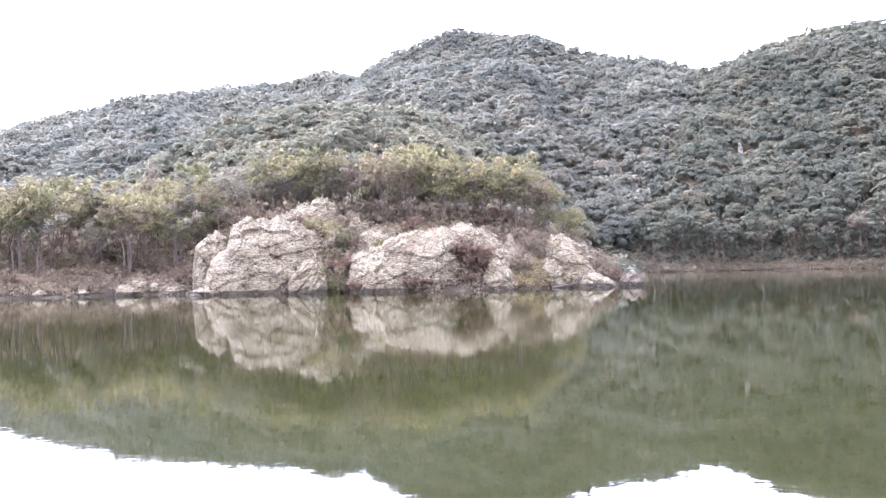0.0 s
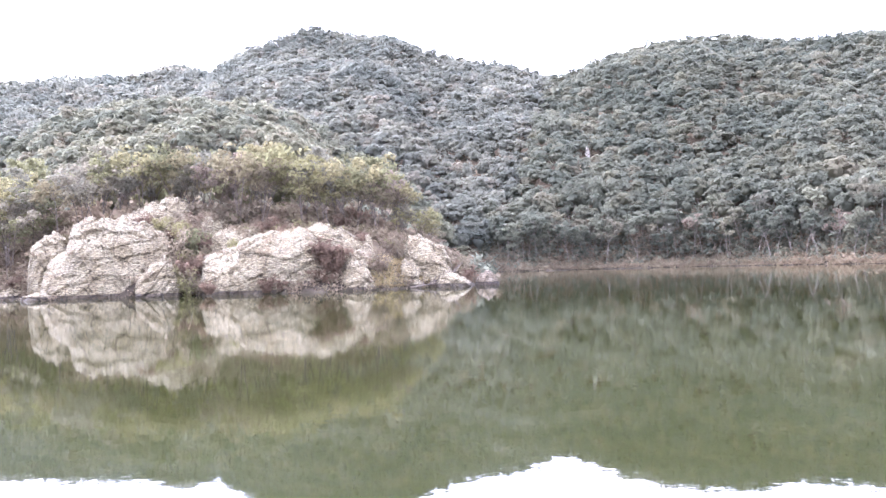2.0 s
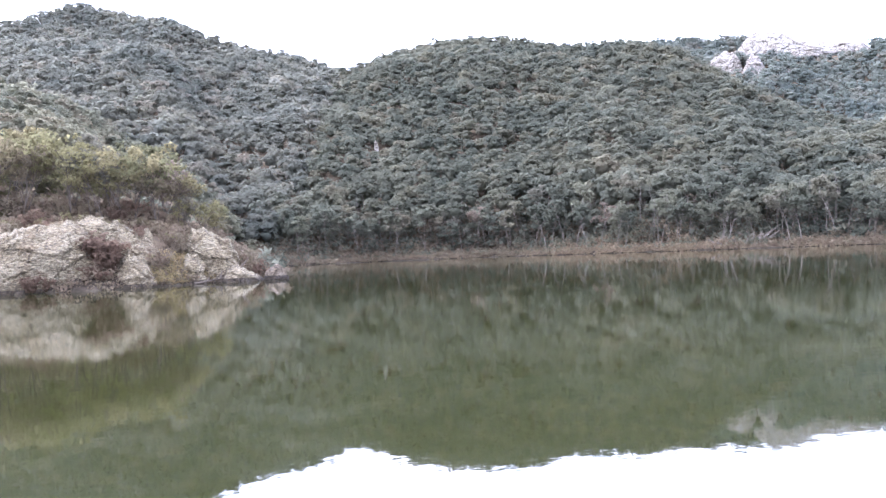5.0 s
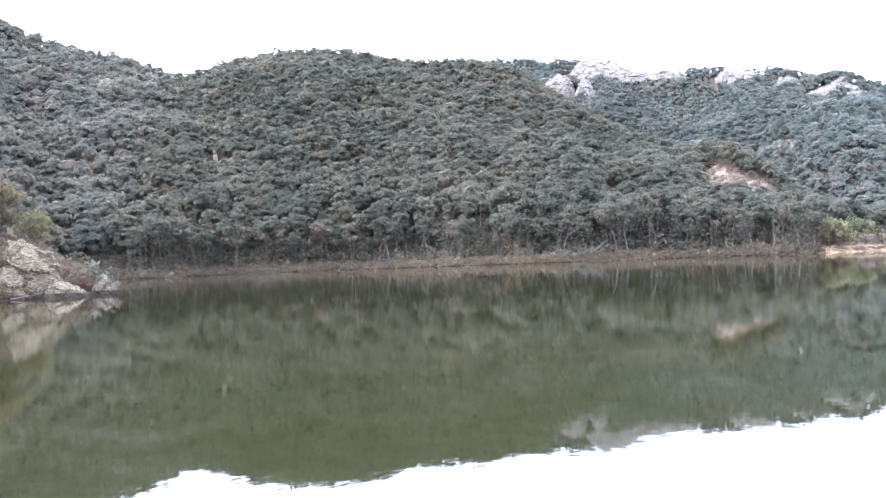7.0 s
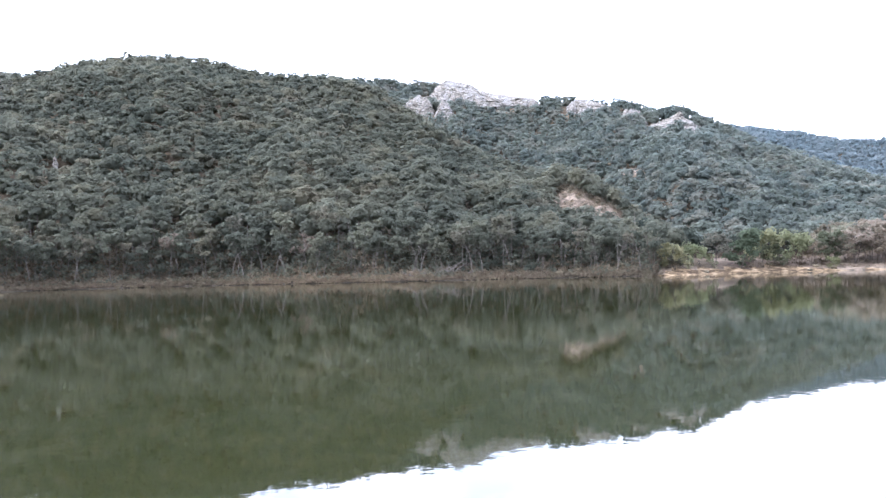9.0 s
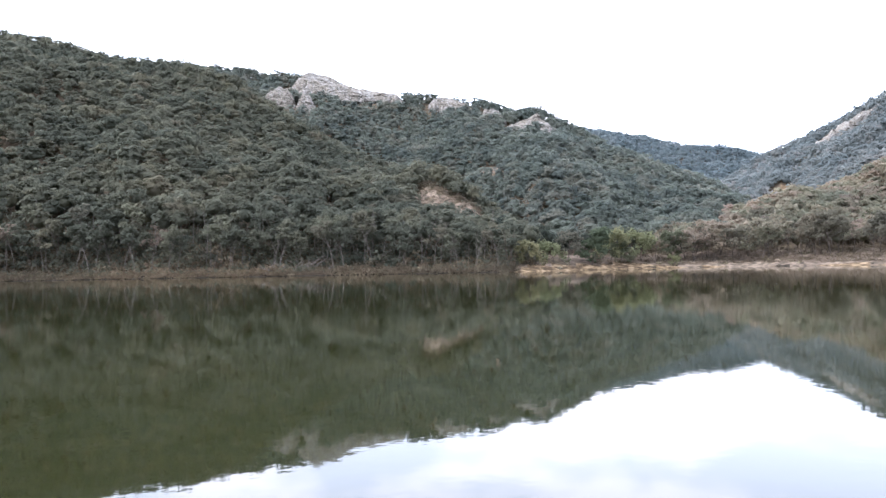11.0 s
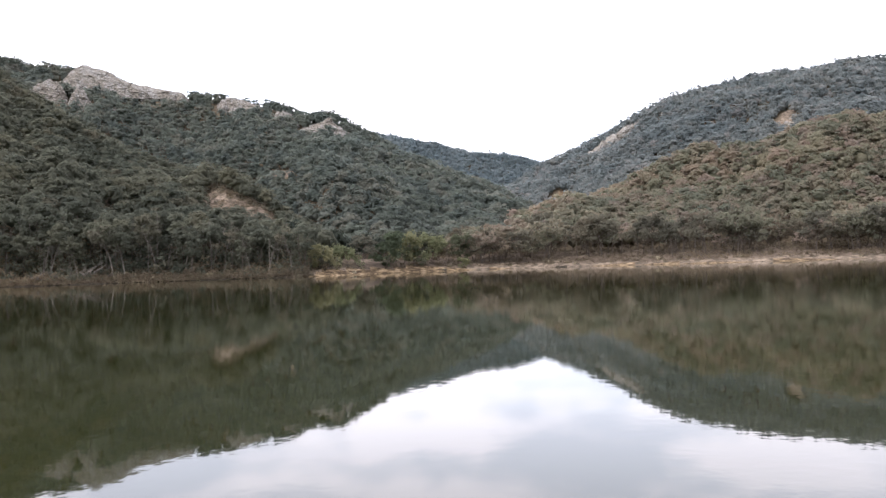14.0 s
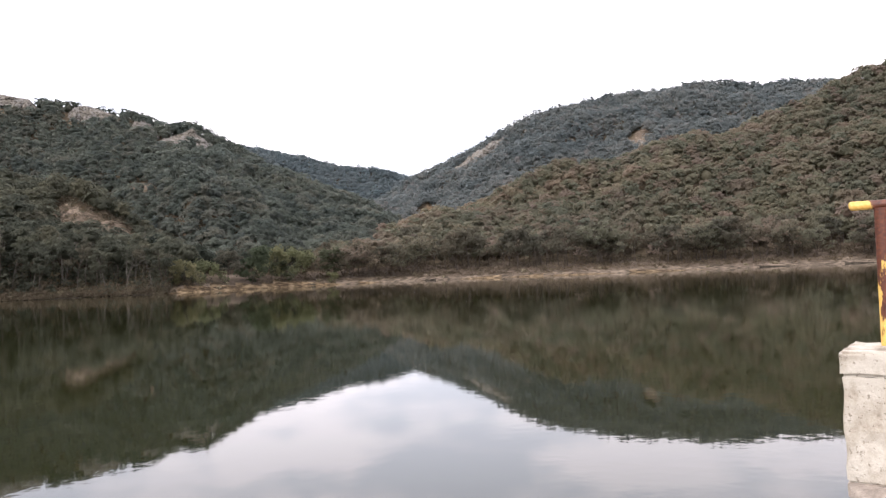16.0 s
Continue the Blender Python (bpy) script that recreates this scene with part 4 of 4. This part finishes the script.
def cliff(profile, r, base, back, seed, label, clear=9.0):
    """A crag on a far slope: az and the elevations of its top; base: the elevation of its foot."""
    pa, pe = table(profile)
    tops = (r + back) * np.tan(np.radians(pe)) + EYE
    text = " ".join("%.3f,%.3f" % p for p in zip(pa, tops))
    half = radians(pa[-1] - pa[0]) * r / 2
    BARE.append(((pa[0] + pa[-1]) / 2, r, half, clear / half))
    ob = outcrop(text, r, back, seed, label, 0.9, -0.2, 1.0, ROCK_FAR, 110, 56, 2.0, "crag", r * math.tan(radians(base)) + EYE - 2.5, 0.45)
    return tagged(ob, label, "crag", "crags on the hills")


def crags():
    rng = random.Random(8)
    cliff("42.9,10.8 43.1,11.4 43.7,11.95 44.3,12.2 44.9,12.1 45.3,11.6 45.6,10.9", slope_distance(44.5, 10.9, 290), 10.2, 5, 1.2, "broad pale crag below the ridge", 4)
    cliff("45.2,10.4 45.6,11.2 46.0,11.9 46.4,11.7 46.8,11.1 46.9,10.4", slope_distance(46.2, 10.6, 290), 9.6, 4, 2.4, "split pale crag below the ridge", 4)
    cliff("45.2,12.4 45.7,12.95 46.4,13.2 47.8,13.0 48.6,12.5 49.1,12.3 50.5,12.05 51.6,11.9 52.5,11.7 53.2,11.1", 345, 11.7, 9, 3.1, "long pale fissured crag along the ridge", 4)
    cliff("54.4,10.7 55.1,11.4 56.0,11.55 56.8,11.3 57.4,11.1 58.0,10.5", slope_distance(56.2, 10.5, 200, 0), 10.2, 5, 5.2, "pale fissured crag along the ridge", 5)
    cliff("58.6,10.3 59.2,10.7 59.7,10.6 60.2,10.0", slope_distance(59.4, 10.0, 200, 0), 9.7, 3, 6.2, "small pale crag along the ridge", 6)
    cliff("60.0,8.9 60.3,9.4 61.2,9.7 62.0,10.0 62.4,10.15 63.1,9.6 63.6,9.2 63.9,8.7", slope_distance(62.0, 8.9, 200, 0), 8.6, 5, 7.7, "pale craggy knob on the ridge", 5)
    # broken blocks along the cliffs' tops and feet
    for a0, a1, e0, e1, count, r0 in ((43.2, 45.2, 11.3, 12.0, 9, 290), (45.6, 46.7, 10.7, 11.4, 5, 290), (46.0, 49.0, 12.6, 12.0, 9, 320), (49.0, 53.0, 11.8, 11.2, 10, 320), (54.8, 57.6, 10.95, 10.7, 8, 300), (58.8, 60.0, 10.2, 9.9, 4, 290), (60.6, 63.6, 9.3, 9.0, 9, 270)):
        for k in range(count):
            f = (k + rng.random()) / count
            w = rng.uniform(2.0, 4.6)
            crag(a0 + (a1 - a0) * f, e0 + (e1 - e0) * f + rng.uniform(-0.25, 0.1), w, w * rng.uniform(0.5, 1.0), w * 0.8, 70 + a0 + k * 1.3, rng.uniform(-40, 40), r0=r0, bare=w * 0.5, front=1.5)
    crag(47.6, 10.9, 2.2, 2.6, 2, 2.9, 0, r0=290)
    crag(48.2, 10.6, 2.6, 2.2, 2, 3.9, 0, r0=290)
    crag(60.9, 9.2, 2.6, 2.6, 2, 31, r0=290)
    for k, (az, el, w, h) in enumerate([(80.6, 7.3, 7, 4), (81.2, 7.6, 9, 6), (82.0, 8.05, 9, 7), (82.8, 8.6, 9, 6), (83.5, 9.05, 7, 5)]):
        crag(az, el - 0.35, w, h, 6, 40 + k * 2.3, 0, label="pale bare rock slab on the mountain's shoulder", r0=350, lean=0.5)
    crag(85.6, 9.3, 3.4, 3.4, 3, 51, r0=350, label="small pale rock high on the mountain")
    crag(88.7, 8.5, 3.0, 3.0, 3, 53, r0=350, label="small pale rock high on the mountain")
    crag(93.6, 8.0, 4.6, 3.4, 3, 55, r0=350, label="pale rock in a bare scar on the mountain")
    for k in range(9):
        w = rng.uniform(1.6, 3.6)
        crag(93.2 + rng.uniform(-1.0, 1.0), 7.85 + rng.uniform(-0.35, 0.4), w, w * 0.6, w * 0.8, 120 + k * 1.7, rng.uniform(-60, 60), r0=350, label="pale rock in a bare scar on the mountain", bare=w * 0.5, front=1.2)
    crag(78.3, 4.0, 6.0, 2.6, 4, 57, r0=200, label="pale rocks in the valley's mouth")
    crag(77.6, 3.9, 3.0, 2.0, 3, 58, r0=200, label="pale rocks in the valley's mouth")
    crag(20.3, 7.4, 1.4, 3.6, 1.3, 61, 20, label="tall pale standing stone among the trees", bare=3.2, front=2.6)


crags()
woodland("woodland", 0, 4.2, "wooded ridge far behind the promontory, foliage paled for haze", LEAF_HAZE_PALE, -33, 2, 230, 500, 101)
woodland("woodland", 1, 3.3, "dense wood on the high peak, foliage paled for haze", LEAF_HAZE_PALE, -12, 32, 150, 380, 102)
woodland("woodland", 2, 2.9, "olive brown autumn wood on the middle hill", LEAF_MOSS, -26, 12, 113, 215, 103)
woodland("woodland", 3, 2.9, "dense dark green wood on the hill above the far shore", LEAF_GREEN, 10, 64, 140, 290, 104, 15)
woodland("woodland", 4, 3.0, "dense green wood below the pale crags, tinted for haze", LEAF_HAZE_SCRUB, 32, 83, 150, 375, 105)
woodland("woodland", 5, 5.0, "wooded ridge in the distance, foliage tinted blue for haze", LEAF_HAZE_BLUE, 58, 88, 560, 820, 106)
woodland("woodland", 6, 3.4, "wood on the mountain behind, foliage greyed for haze", LEAF_HAZE_GREY, 70, 112, 270, 490, 107)
woodland("woodland", 7, 2.7, "olive brown wood on the hill above the beach", LEAF_RUSSET, 69, 112, 158, 265, 108)


def flat_wood(name, az0, az1, d0, d1, spacing, mat, seed, label, lift=2.6):
    """Trees on the level strip between the shore and the hill's foot."""
    rng = np.random.default_rng(seed)
    az, r = [], []
    a = az0
    while a < az1:
        shore = float(np.interp(a, *SHORE))
        for d in np.arange(d0, d1, spacing):
            az.append(a + rng.uniform(-0.4, 0.4) * spacing / shore * 57)
            r.append(shore + d + rng.uniform(-0.4, 0.4) * spacing)
        a += math.degrees(spacing / shore)
    az, r = np.array(az), np.array(r)
    z = height_at(az, r)
    return tagged(new(name, woods_mesh(name, az, r, z + rng.uniform(0.7, 1.3, len(az)) * lift, rng.uniform(0.45, 0.72, len(az)) * 3.2, [mat, BARK_DARK], rng)), label, "woodland", kind="stuff")


flat_wood("woodland", 72, 112, 21, 36, 3.8, LEAF_RUSSET, 109, "brownish wood on the flat behind the beach", 3.7)
flat_wood("woodland", 60, 73, 21, 36, 3.2, LEAF_SHADED, 112, "green wood on the flat behind the sandy spit", 3.0)
flat_wood("woodland", -34, 3.5, 27, 46, 3.3, LEAF_OLIVE, 111, "olive autumn wood on the back of the promontory", 3.6)
flat_wood("woodland", -24, 10, 47, 88, 4.6, LEAF_MOSS, 117, "olive brown wood between the promontory and the middle hill", 2.4)
flat_wood("woodland", 13.8, 62, 8, 18, 3.0, LEAF_GREEN, 110, "green wood at the hill's foot along the far shore", 4.9)


def stems(label, mat, seed, az0, az1, d0, d1, count, lo, hi):
    """Slender bare trunks standing in the shade of the wood's edge."""
    rng = random.Random(seed)
    bm = bmesh.new()
    for _ in range(count):
        az = rng.uniform(az0, az1)
        r = float(np.interp(az, *SHORE)) + rng.uniform(d0, d1)
        x, y = place_at(az, r)
        z = float(height_at(np.array([az]), np.array([r]))[0])
        h = rng.uniform(lo, hi)
        p, q = Vector((x, y, z - 0.2)), Vector((x + rng.gauss(0, 0.25), y + rng.gauss(0, 0.25), z + h * 0.5))
        t = Vector((q.x + rng.gauss(0, 0.4), q.y + rng.gauss(0, 0.4), z + h))
        w = rng.uniform(0.035, 0.08)
        tube(bm, p, q, w, w * 0.8, 4)
        tube(bm, q, t, w * 0.8, w * 0.3, 4)
    ob = part("tree_stems", bm, mat)
    return tagged(ob, label, "woodland", kind="stuff")


stems("slender pale trunks at the edge of the far wood", BARK_PALE, 301, 14, 60, 4, 12, 75, 4, 8.5)
stems("slender dark trunks behind the beach", BARK_DARK, 302, 66, 111, 6, 14, 120, 2.5, 4.5)
stems("slender grey trunks on the wooded bank", BARK_DARK, 303, -33, -17, 4, 20, 26, 3, 5)


def scrub(name, label, mat, seed, az0, az1, d0, d1, count, lo, hi):
    """Low shrubs over the banks."""
    rng = np.random.default_rng(seed)
    az = rng.uniform(az0, az1, count)
    r = np.interp(az, *SHORE) + rng.uniform(d0, d1, count)
    z = height_at(az, r)
    temps = [sprays(np.random.default_rng(s), np.random.default_rng(s + 9).normal(size=(6, 3)) * [0.45, 0.45, 0.3] + [0, 0, 0.35], 0.55, 26, 0.19, 0.3, 0.8, 0.1) for s in range(6)]
    vs, fs, ts, at = [], [], [], 0
    for k in range(count):
        v, f = temps[rng.integers(0, 6)]
        x, y = place_at(az[k], r[k])
        vs.append(v * rng.uniform(lo, hi) * np.array([1, 1, rng.uniform(0.6, 1.2)]) + (x, y, z[k]))
        fs.append(f + at)
        at += len(v)
        ts.append(np.full(len(f), rng.uniform(0, 1)))
    return tagged(new(name, array_mesh(name, np.concatenate(vs), np.concatenate(fs), [mat], tone=np.concatenate(ts))), label, "scrub", kind="stuff")


scrub("scrub", "dry brown scrub along the far bank", LEAF_BROWN, 201, 13.6, 61, 0.5, 14, 3000, 0.4, 1.1)
scrub("scrub", "dry brown grass and brush overhanging the far waterline", LEAF_BROWN, 212, 13.4, 60.5, -0.5, 3, 2600, 0.3, 0.8)
scrub("scrub", "low green bushes along the far bank", LEAF_GREEN, 202, 13.6, 61, 0.8, 13, 1000, 0.5, 1.3)
scrub("scrub", "grey-green undergrowth below the trees of the far shore", LEAF_GREEN, 213, 13.8, 62, 5, 16, 850, 1.2, 2.6)
scrub("scrub", "tall dry brush below the trees of the far shore", LEAF_BROWN, 214, 13.8, 62, 4, 16, 520, 0.9, 1.8)
scrub("scrub", "dry brown undergrowth below the promontory's trees", LEAF_BROWN, 215, -33, 9, 11.5, 32, 1100, 0.8, 1.7)
scrub("scrub", "tall dry brush behind the beach", LEAF_BROWN, 216, 70, 111, 11, 22, 330, 0.6, 1.2)
scrub("scrub", "dry scrub behind the beach", LEAF_BROWN, 203, 66, 111, 2.5, 16, 2000, 0.25, 0.7)
scrub("scrub", "low green bushes behind the rocky point", LEAF_GREEN, 217, 11.9, 13.8, 9, 75, 300, 0.9, 2.1)
scrub("scrub", "sparse green bushes on the clearing", LEAF_HAZEL, 210, 53.8, 58.6, 40, 74, 210, 0.5, 1.25)
scrub("scrub", "dry brown tussocks on the clearing", LEAF_BROWN, 211, 53.8, 58.6, 40, 74, 260, 0.35, 0.8)
scrub("scrub", "dry brown undergrowth on the wooded bank", LEAF_BROWN, 204, -34, -16, 0.3, 26, 2400, 0.3, 0.75)
scrub("scrub", "brown and olive undergrowth over the rocks", LEAF_BROWN, 205, -17, 11.5, 8, 22, 1300, 0.4, 1.0)
scrub("scrub", "brown scrub in the gully between the rocks", LEAF_BROWN, 206, 0.6, 2.0, 0.8, 10, 130, 0.4, 0.9)
scrub("scrub", "dark scrub in the cleft between the outcrops", LEAF_BROWN, 207, -8.4, -6.4, 1.0, 12, 150, 0.5, 1.0)
scrub("scrub", "dark brush at the waterline between the rocks", LEAF_BROWN, 209, -17.5, 12.2, -0.1, 3.2, 620, 0.28, 0.6)
scrub("scrub", "pale dry grass on the point", LEAF_STRAW, 208, 4.6, 10.8, 0.2, 5, 800, 0.22, 0.5)

def rock_tufts():
    """Small dry tufts rooted in the joints of the outcrops."""
    rng = np.random.default_rng(55)
    skin = np.concatenate(ROCK_SKIN)
    spots = skin[rng.integers(0, len(skin), 90)]
    temps = [sprays(np.random.default_rng(s), np.random.default_rng(s + 9).normal(size=(5, 3)) * [0.4, 0.4, 0.25] + [0, 0, 0.3], 0.5, 30, 0.16, 0.3, 0.8, 0.1) for s in range(6)]
    vs, fs, ts, at = [], [], [], 0
    for x, y, z in spots:
        for _ in range(rng.integers(1, 4)):
            v, f = temps[rng.integers(0, 6)]
            vs.append(v * rng.uniform(0.18, 0.5) * np.array([1.2, 1.2, 1]) + (x + rng.normal() * 0.3, y + rng.normal() * 0.2, z - 0.12))
            fs.append(f + at)
            at += len(v)
            ts.append(np.full(len(f), rng.uniform(0, 1)))
    return tagged(new("scrub", array_mesh("scrub", np.concatenate(vs), np.concatenate(fs), [LEAF_BROWN], tone=np.concatenate(ts))), "dry brown tufts in the joints of the rocks", "scrub", kind="stuff")


rock_tufts()


def shrub_proto(width, height, leaves, mat, seed, label):
    rng = random.Random(seed)
    base = new("shrub")
    bm = bmesh.new()
    tips = []
    for _ in range(7):
        a = rng.uniform(0, 2 * math.pi)
        tips += limb(bm, Vector((rng.uniform(-.1, .1), rng.uniform(-.1, .1), -0.3)), Vector((math.cos(a) * width / height * 0.6, math.sin(a) * width / height * 0.6, 1)), height * rng.uniform(0.7, 1.1), 0.03, rng, 0.3, 4, 3)[1:]
    part("stem", bm, BARK_DARK, base)
    v, f = sprays(np.random.default_rng(seed), np.array([tuple(t) for t in tips]), 0.42, leaves, 0.1)
    new("foliage", array_mesh("foliage", v, f, [mat], tone=np.full(len(f), rng.uniform(0, 0.3)))).parent = base
    return tagged(base, label, "shrub", "shrubs on the rocks")


def shrubs():
    rng = random.Random(77)
    protos = [[shrub_proto(1.9, 1.6, 900, LEAF_RUST, 1, "rusty brown shrub growing between the rocks"), []],
              [shrub_proto(2.0, 1.6, 420, LEAF_OLIVE, 2, "olive shrub growing between the rocks"), []],
              [shrub_proto(1.6, 1.9, 420, LEAF_BROWN, 3, "dry brown shrub growing between the rocks"), []]]
    spots = [(rng.uniform(0.7, 2.2), rng.uniform(1, 8)) for _ in range(9)] + [(rng.uniform(-8.3, -6.7), rng.uniform(1, 12)) for _ in range(12)]
    spots += [(rng.uniform(-17, 11), rng.uniform(8, 13)) for _ in range(34)] + [(rng.uniform(5.0, 11.5), rng.uniform(2, 8)) for _ in range(10)]
    spots += [(rng.uniform(-32, -17.5), rng.uniform(1.5, 12)) for _ in range(22)]
    def rooted(kind, az, r, z, size):
        ob = plant([protos[kind]], az, r, rng, size, size, 0.0)
        ob.location.z = z
    # the rusty bush over the gully, then the bushes in the cleft and on the ledges
    for az, r, z, size in ((0.9, 62.6, 2.6, 1.25), (1.7, 62.3, 2.3, 1.35), (2.3, 62.2, 2.2, 1.1), (1.3, 62.0, 1.9, 1.0), (2.2, 61.8, 1.6, 1.0), (1.8, 61.2, 0.5, 0.8), (-2.3, 60.4, 0.3, 0.75), (-1.6, 60.3, 0.3, 0.6), (-6.2, 60.6, 0.3, 0.6), (1.2, 61.4, 0.9, 0.9)):
        rooted(0, az, r, z, size)
    for k, (az, r, z, size) in enumerate(((-7.5, 62.6, 0.2, 1.0), (-7.0, 62.4, 0.2, 0.9), (-7.9, 63.6, 0.8, 1.1), (-7.3, 64.2, 1.4, 1.2), (-6.9, 65.4, 2.2, 1.2), (-8.0, 66.5, 3.2, 1.1), (-7.3, 67.0, 3.4, 1.3), (-6.6, 67.6, 3.4, 1.0), (-7.8, 69.0, 4.6, 1.1), (-6.9, 69.2, 4.6, 1.1), (-9.2, 70.4, 5.4, 0.8), (-10.2, 70.0, 5.6, 0.8), (-4.5, 66.4, 3.4, 0.7), (-3.4, 66.4, 3.6, 0.8), (4.6, 64.0, 1.6, 0.8), (3.9, 65.6, 3.2, 1.0), (10.9, 67.5, 0.6, 0.9), (11.5, 69.0, 0.3, 1.0), (12.0, 71.0, 0.0, 0.9), (12.2, 74.0, -0.2, 0.9), (11.2, 72.0, 0.6, 1.1), (10.3, 69.5, 1.2, 1.0))):
        rooted((1, 2, 1, 0)[k % 4] if az < 10 else (2, 0)[k % 2], az, r, z, size)
    for az, d in spots:
        plant(protos, az, float(np.interp(az, *SHORE)) + d, rng, 0.6, 1.15)


shrubs()


def driftwood(az, d, length, rise, turn, seed, mat=None):
    rng = random.Random(seed)
    bm = bmesh.new()
    pts = limb(bm, Vector((0, 0, 0)), Vector((1, 0, rise)), length, 0.08, rng, 0.12, 6, 6)
    for k in (2, 3, 4):
        limb(bm, pts[k], Vector((0.6, rng.uniform(-0.8, 0.8), rng.uniform(0.2, 0.9))), length * 0.35, 0.05, rng, 0.25, 3, 4)
    ob = part("fallen_branch", bm, mat or BARK_BLEACHED)
    r = float(np.interp(az, *SHORE)) + d
    x, y = place_at(az, r)
    ob.matrix_world = pose(x, y, max(0.02, float(height_at(np.array([az]), np.array([r]))[0])) + 0.04, 0, 0, turn)
    return tagged(ob, "bare weathered branch lying at the water's edge", "branch", "fallen branches")


for row in ((7.6, -0.4, 3.2, 0.06, 10, 1), (8.9, 0.3, 2.6, 0.5, -30, 2), (9.7, -0.4, 2.8, 0.75, 8, 3), (44.6, 3.5, 4.5, 0.1, -40, 4), (45.6, 3.0, 4.0, 0.15, -60, 5), (43.2, 0.5, 2.6, 0.9, 0, 6), (47.0, 2.0, 3.5, 0.2, -20, 7), (31.0, 1.5, 3.0, 0.3, 10, 8)):
    driftwood(*row, BARK_DARK if row[0] < 20 else None)
heap = random.Random(91)
for k in range(15):
    driftwood(heap.uniform(44.0, 46.8), heap.uniform(2.0, 5.0), heap.uniform(2.5, 5.0), heap.uniform(0.0, 0.5), heap.uniform(-180, 180), 40 + k)


# ---- the lake's near edge: platform, pier and rail ----
def prism(corners, z0, z1, bevel=0.0, cuts=0, wear=0.0, seed=0):
    bm = bmesh.new()
    lo = [bm.verts.new((x, y, z0)) for x, y in corners]
    hi = [bm.verts.new((x, y, z1)) for x, y in corners]
    bm.faces.new(lo[::-1])
    bm.faces.new(hi)
    for k in range(len(corners)):
        m = (k + 1) % len(corners)
        bm.faces.new((lo[k], lo[m], hi[m], hi[k]))
    bmesh.ops.recalc_face_normals(bm, faces=bm.faces[:])
    if bevel:
        bmesh.ops.bevel(bm, geom=bm.edges[:], offset=bevel, segments=2, affect="EDGES")
    if cuts:
        bmesh.ops.subdivide_edges(bm, edges=bm.edges[:], cuts=cuts, use_grid_fill=True)
        for v in bm.verts:
            v.co += noise.noise_vector(v.co * 9 + Vector((seed, 0, 0))) * wear
    return bm


platform = part("pavement", prism([(-6, 2.72), (5.05, -1.40), (6.6, -1.95), (9.5, -3.2), (8, -10), (-9, -8)], -1.0, 0.35, 0.02), CONCRETE_OLD)
tagged(platform, "bare concrete platform at the lake's edge", "pavement", kind="structure")


def pier():
    base = new("concrete_pier")
    c0, f, s = Vector((5.22, -1.39)), Vector((-0.39, -0.92)), Vector((0.92, -0.39))
    quad = [c0, c0 + f * 0.6, c0 + f * 0.6 + s * 0.6, c0 + s * 0.6]
    inner = [c0 + f * 0.012 + s * 0.012, c0 + f * 0.588 + s * 0.012, c0 + f * 0.588 + s * 0.588, c0 + f * 0.012 + s * 0.588]
    part("cap", prism(quad, 1.06, 1.21, 0.02, 7, 0.014, 3), CONCRETE, base)
    part("shaft", prism(inner, 0.43, 1.06, 0.01, 7, 0.014, 6), CONCRETE, base)
    part("footing", prism(inner, 0.33, 0.43, 0.01, 3, 0.01, 9), CONCRETE_OLD, base, "bare brown concrete footing")
    return tagged(base, "chipped whitewashed concrete pier on the lakeside platform", "pier")


def rail():
    base = new("handrail")
    bm = bmesh.new()
    p = Vector((5.476, -1.757, 0))
    tube(bm, p + Vector((0, 0, 1.2)), p + Vector((0, 0, 2.07)), 0.042, 0.042, 20)
    part("post", bm, RUST, base, "rusty post with flaking yellow paint")
    bm = bmesh.new()
    f = Vector((-0.35, -0.93, 0))
    a, b = p + f * -0.17 + Vector((0, 0, 2.09)), p + f * 0.55 + Vector((0, 0, 2.09))
    tube(bm, a, b, 0.029, 0.029, 20)
    tube(bm, a - f * 0.012, a, 0.018, 0.029, 20)
    part("top_bar", bm, RUST, base, "yellow painted top pipe")
    return tagged(base, "yellow painted pipe handrail flaking to rust on the pier", "handrail")


pier()
rail()
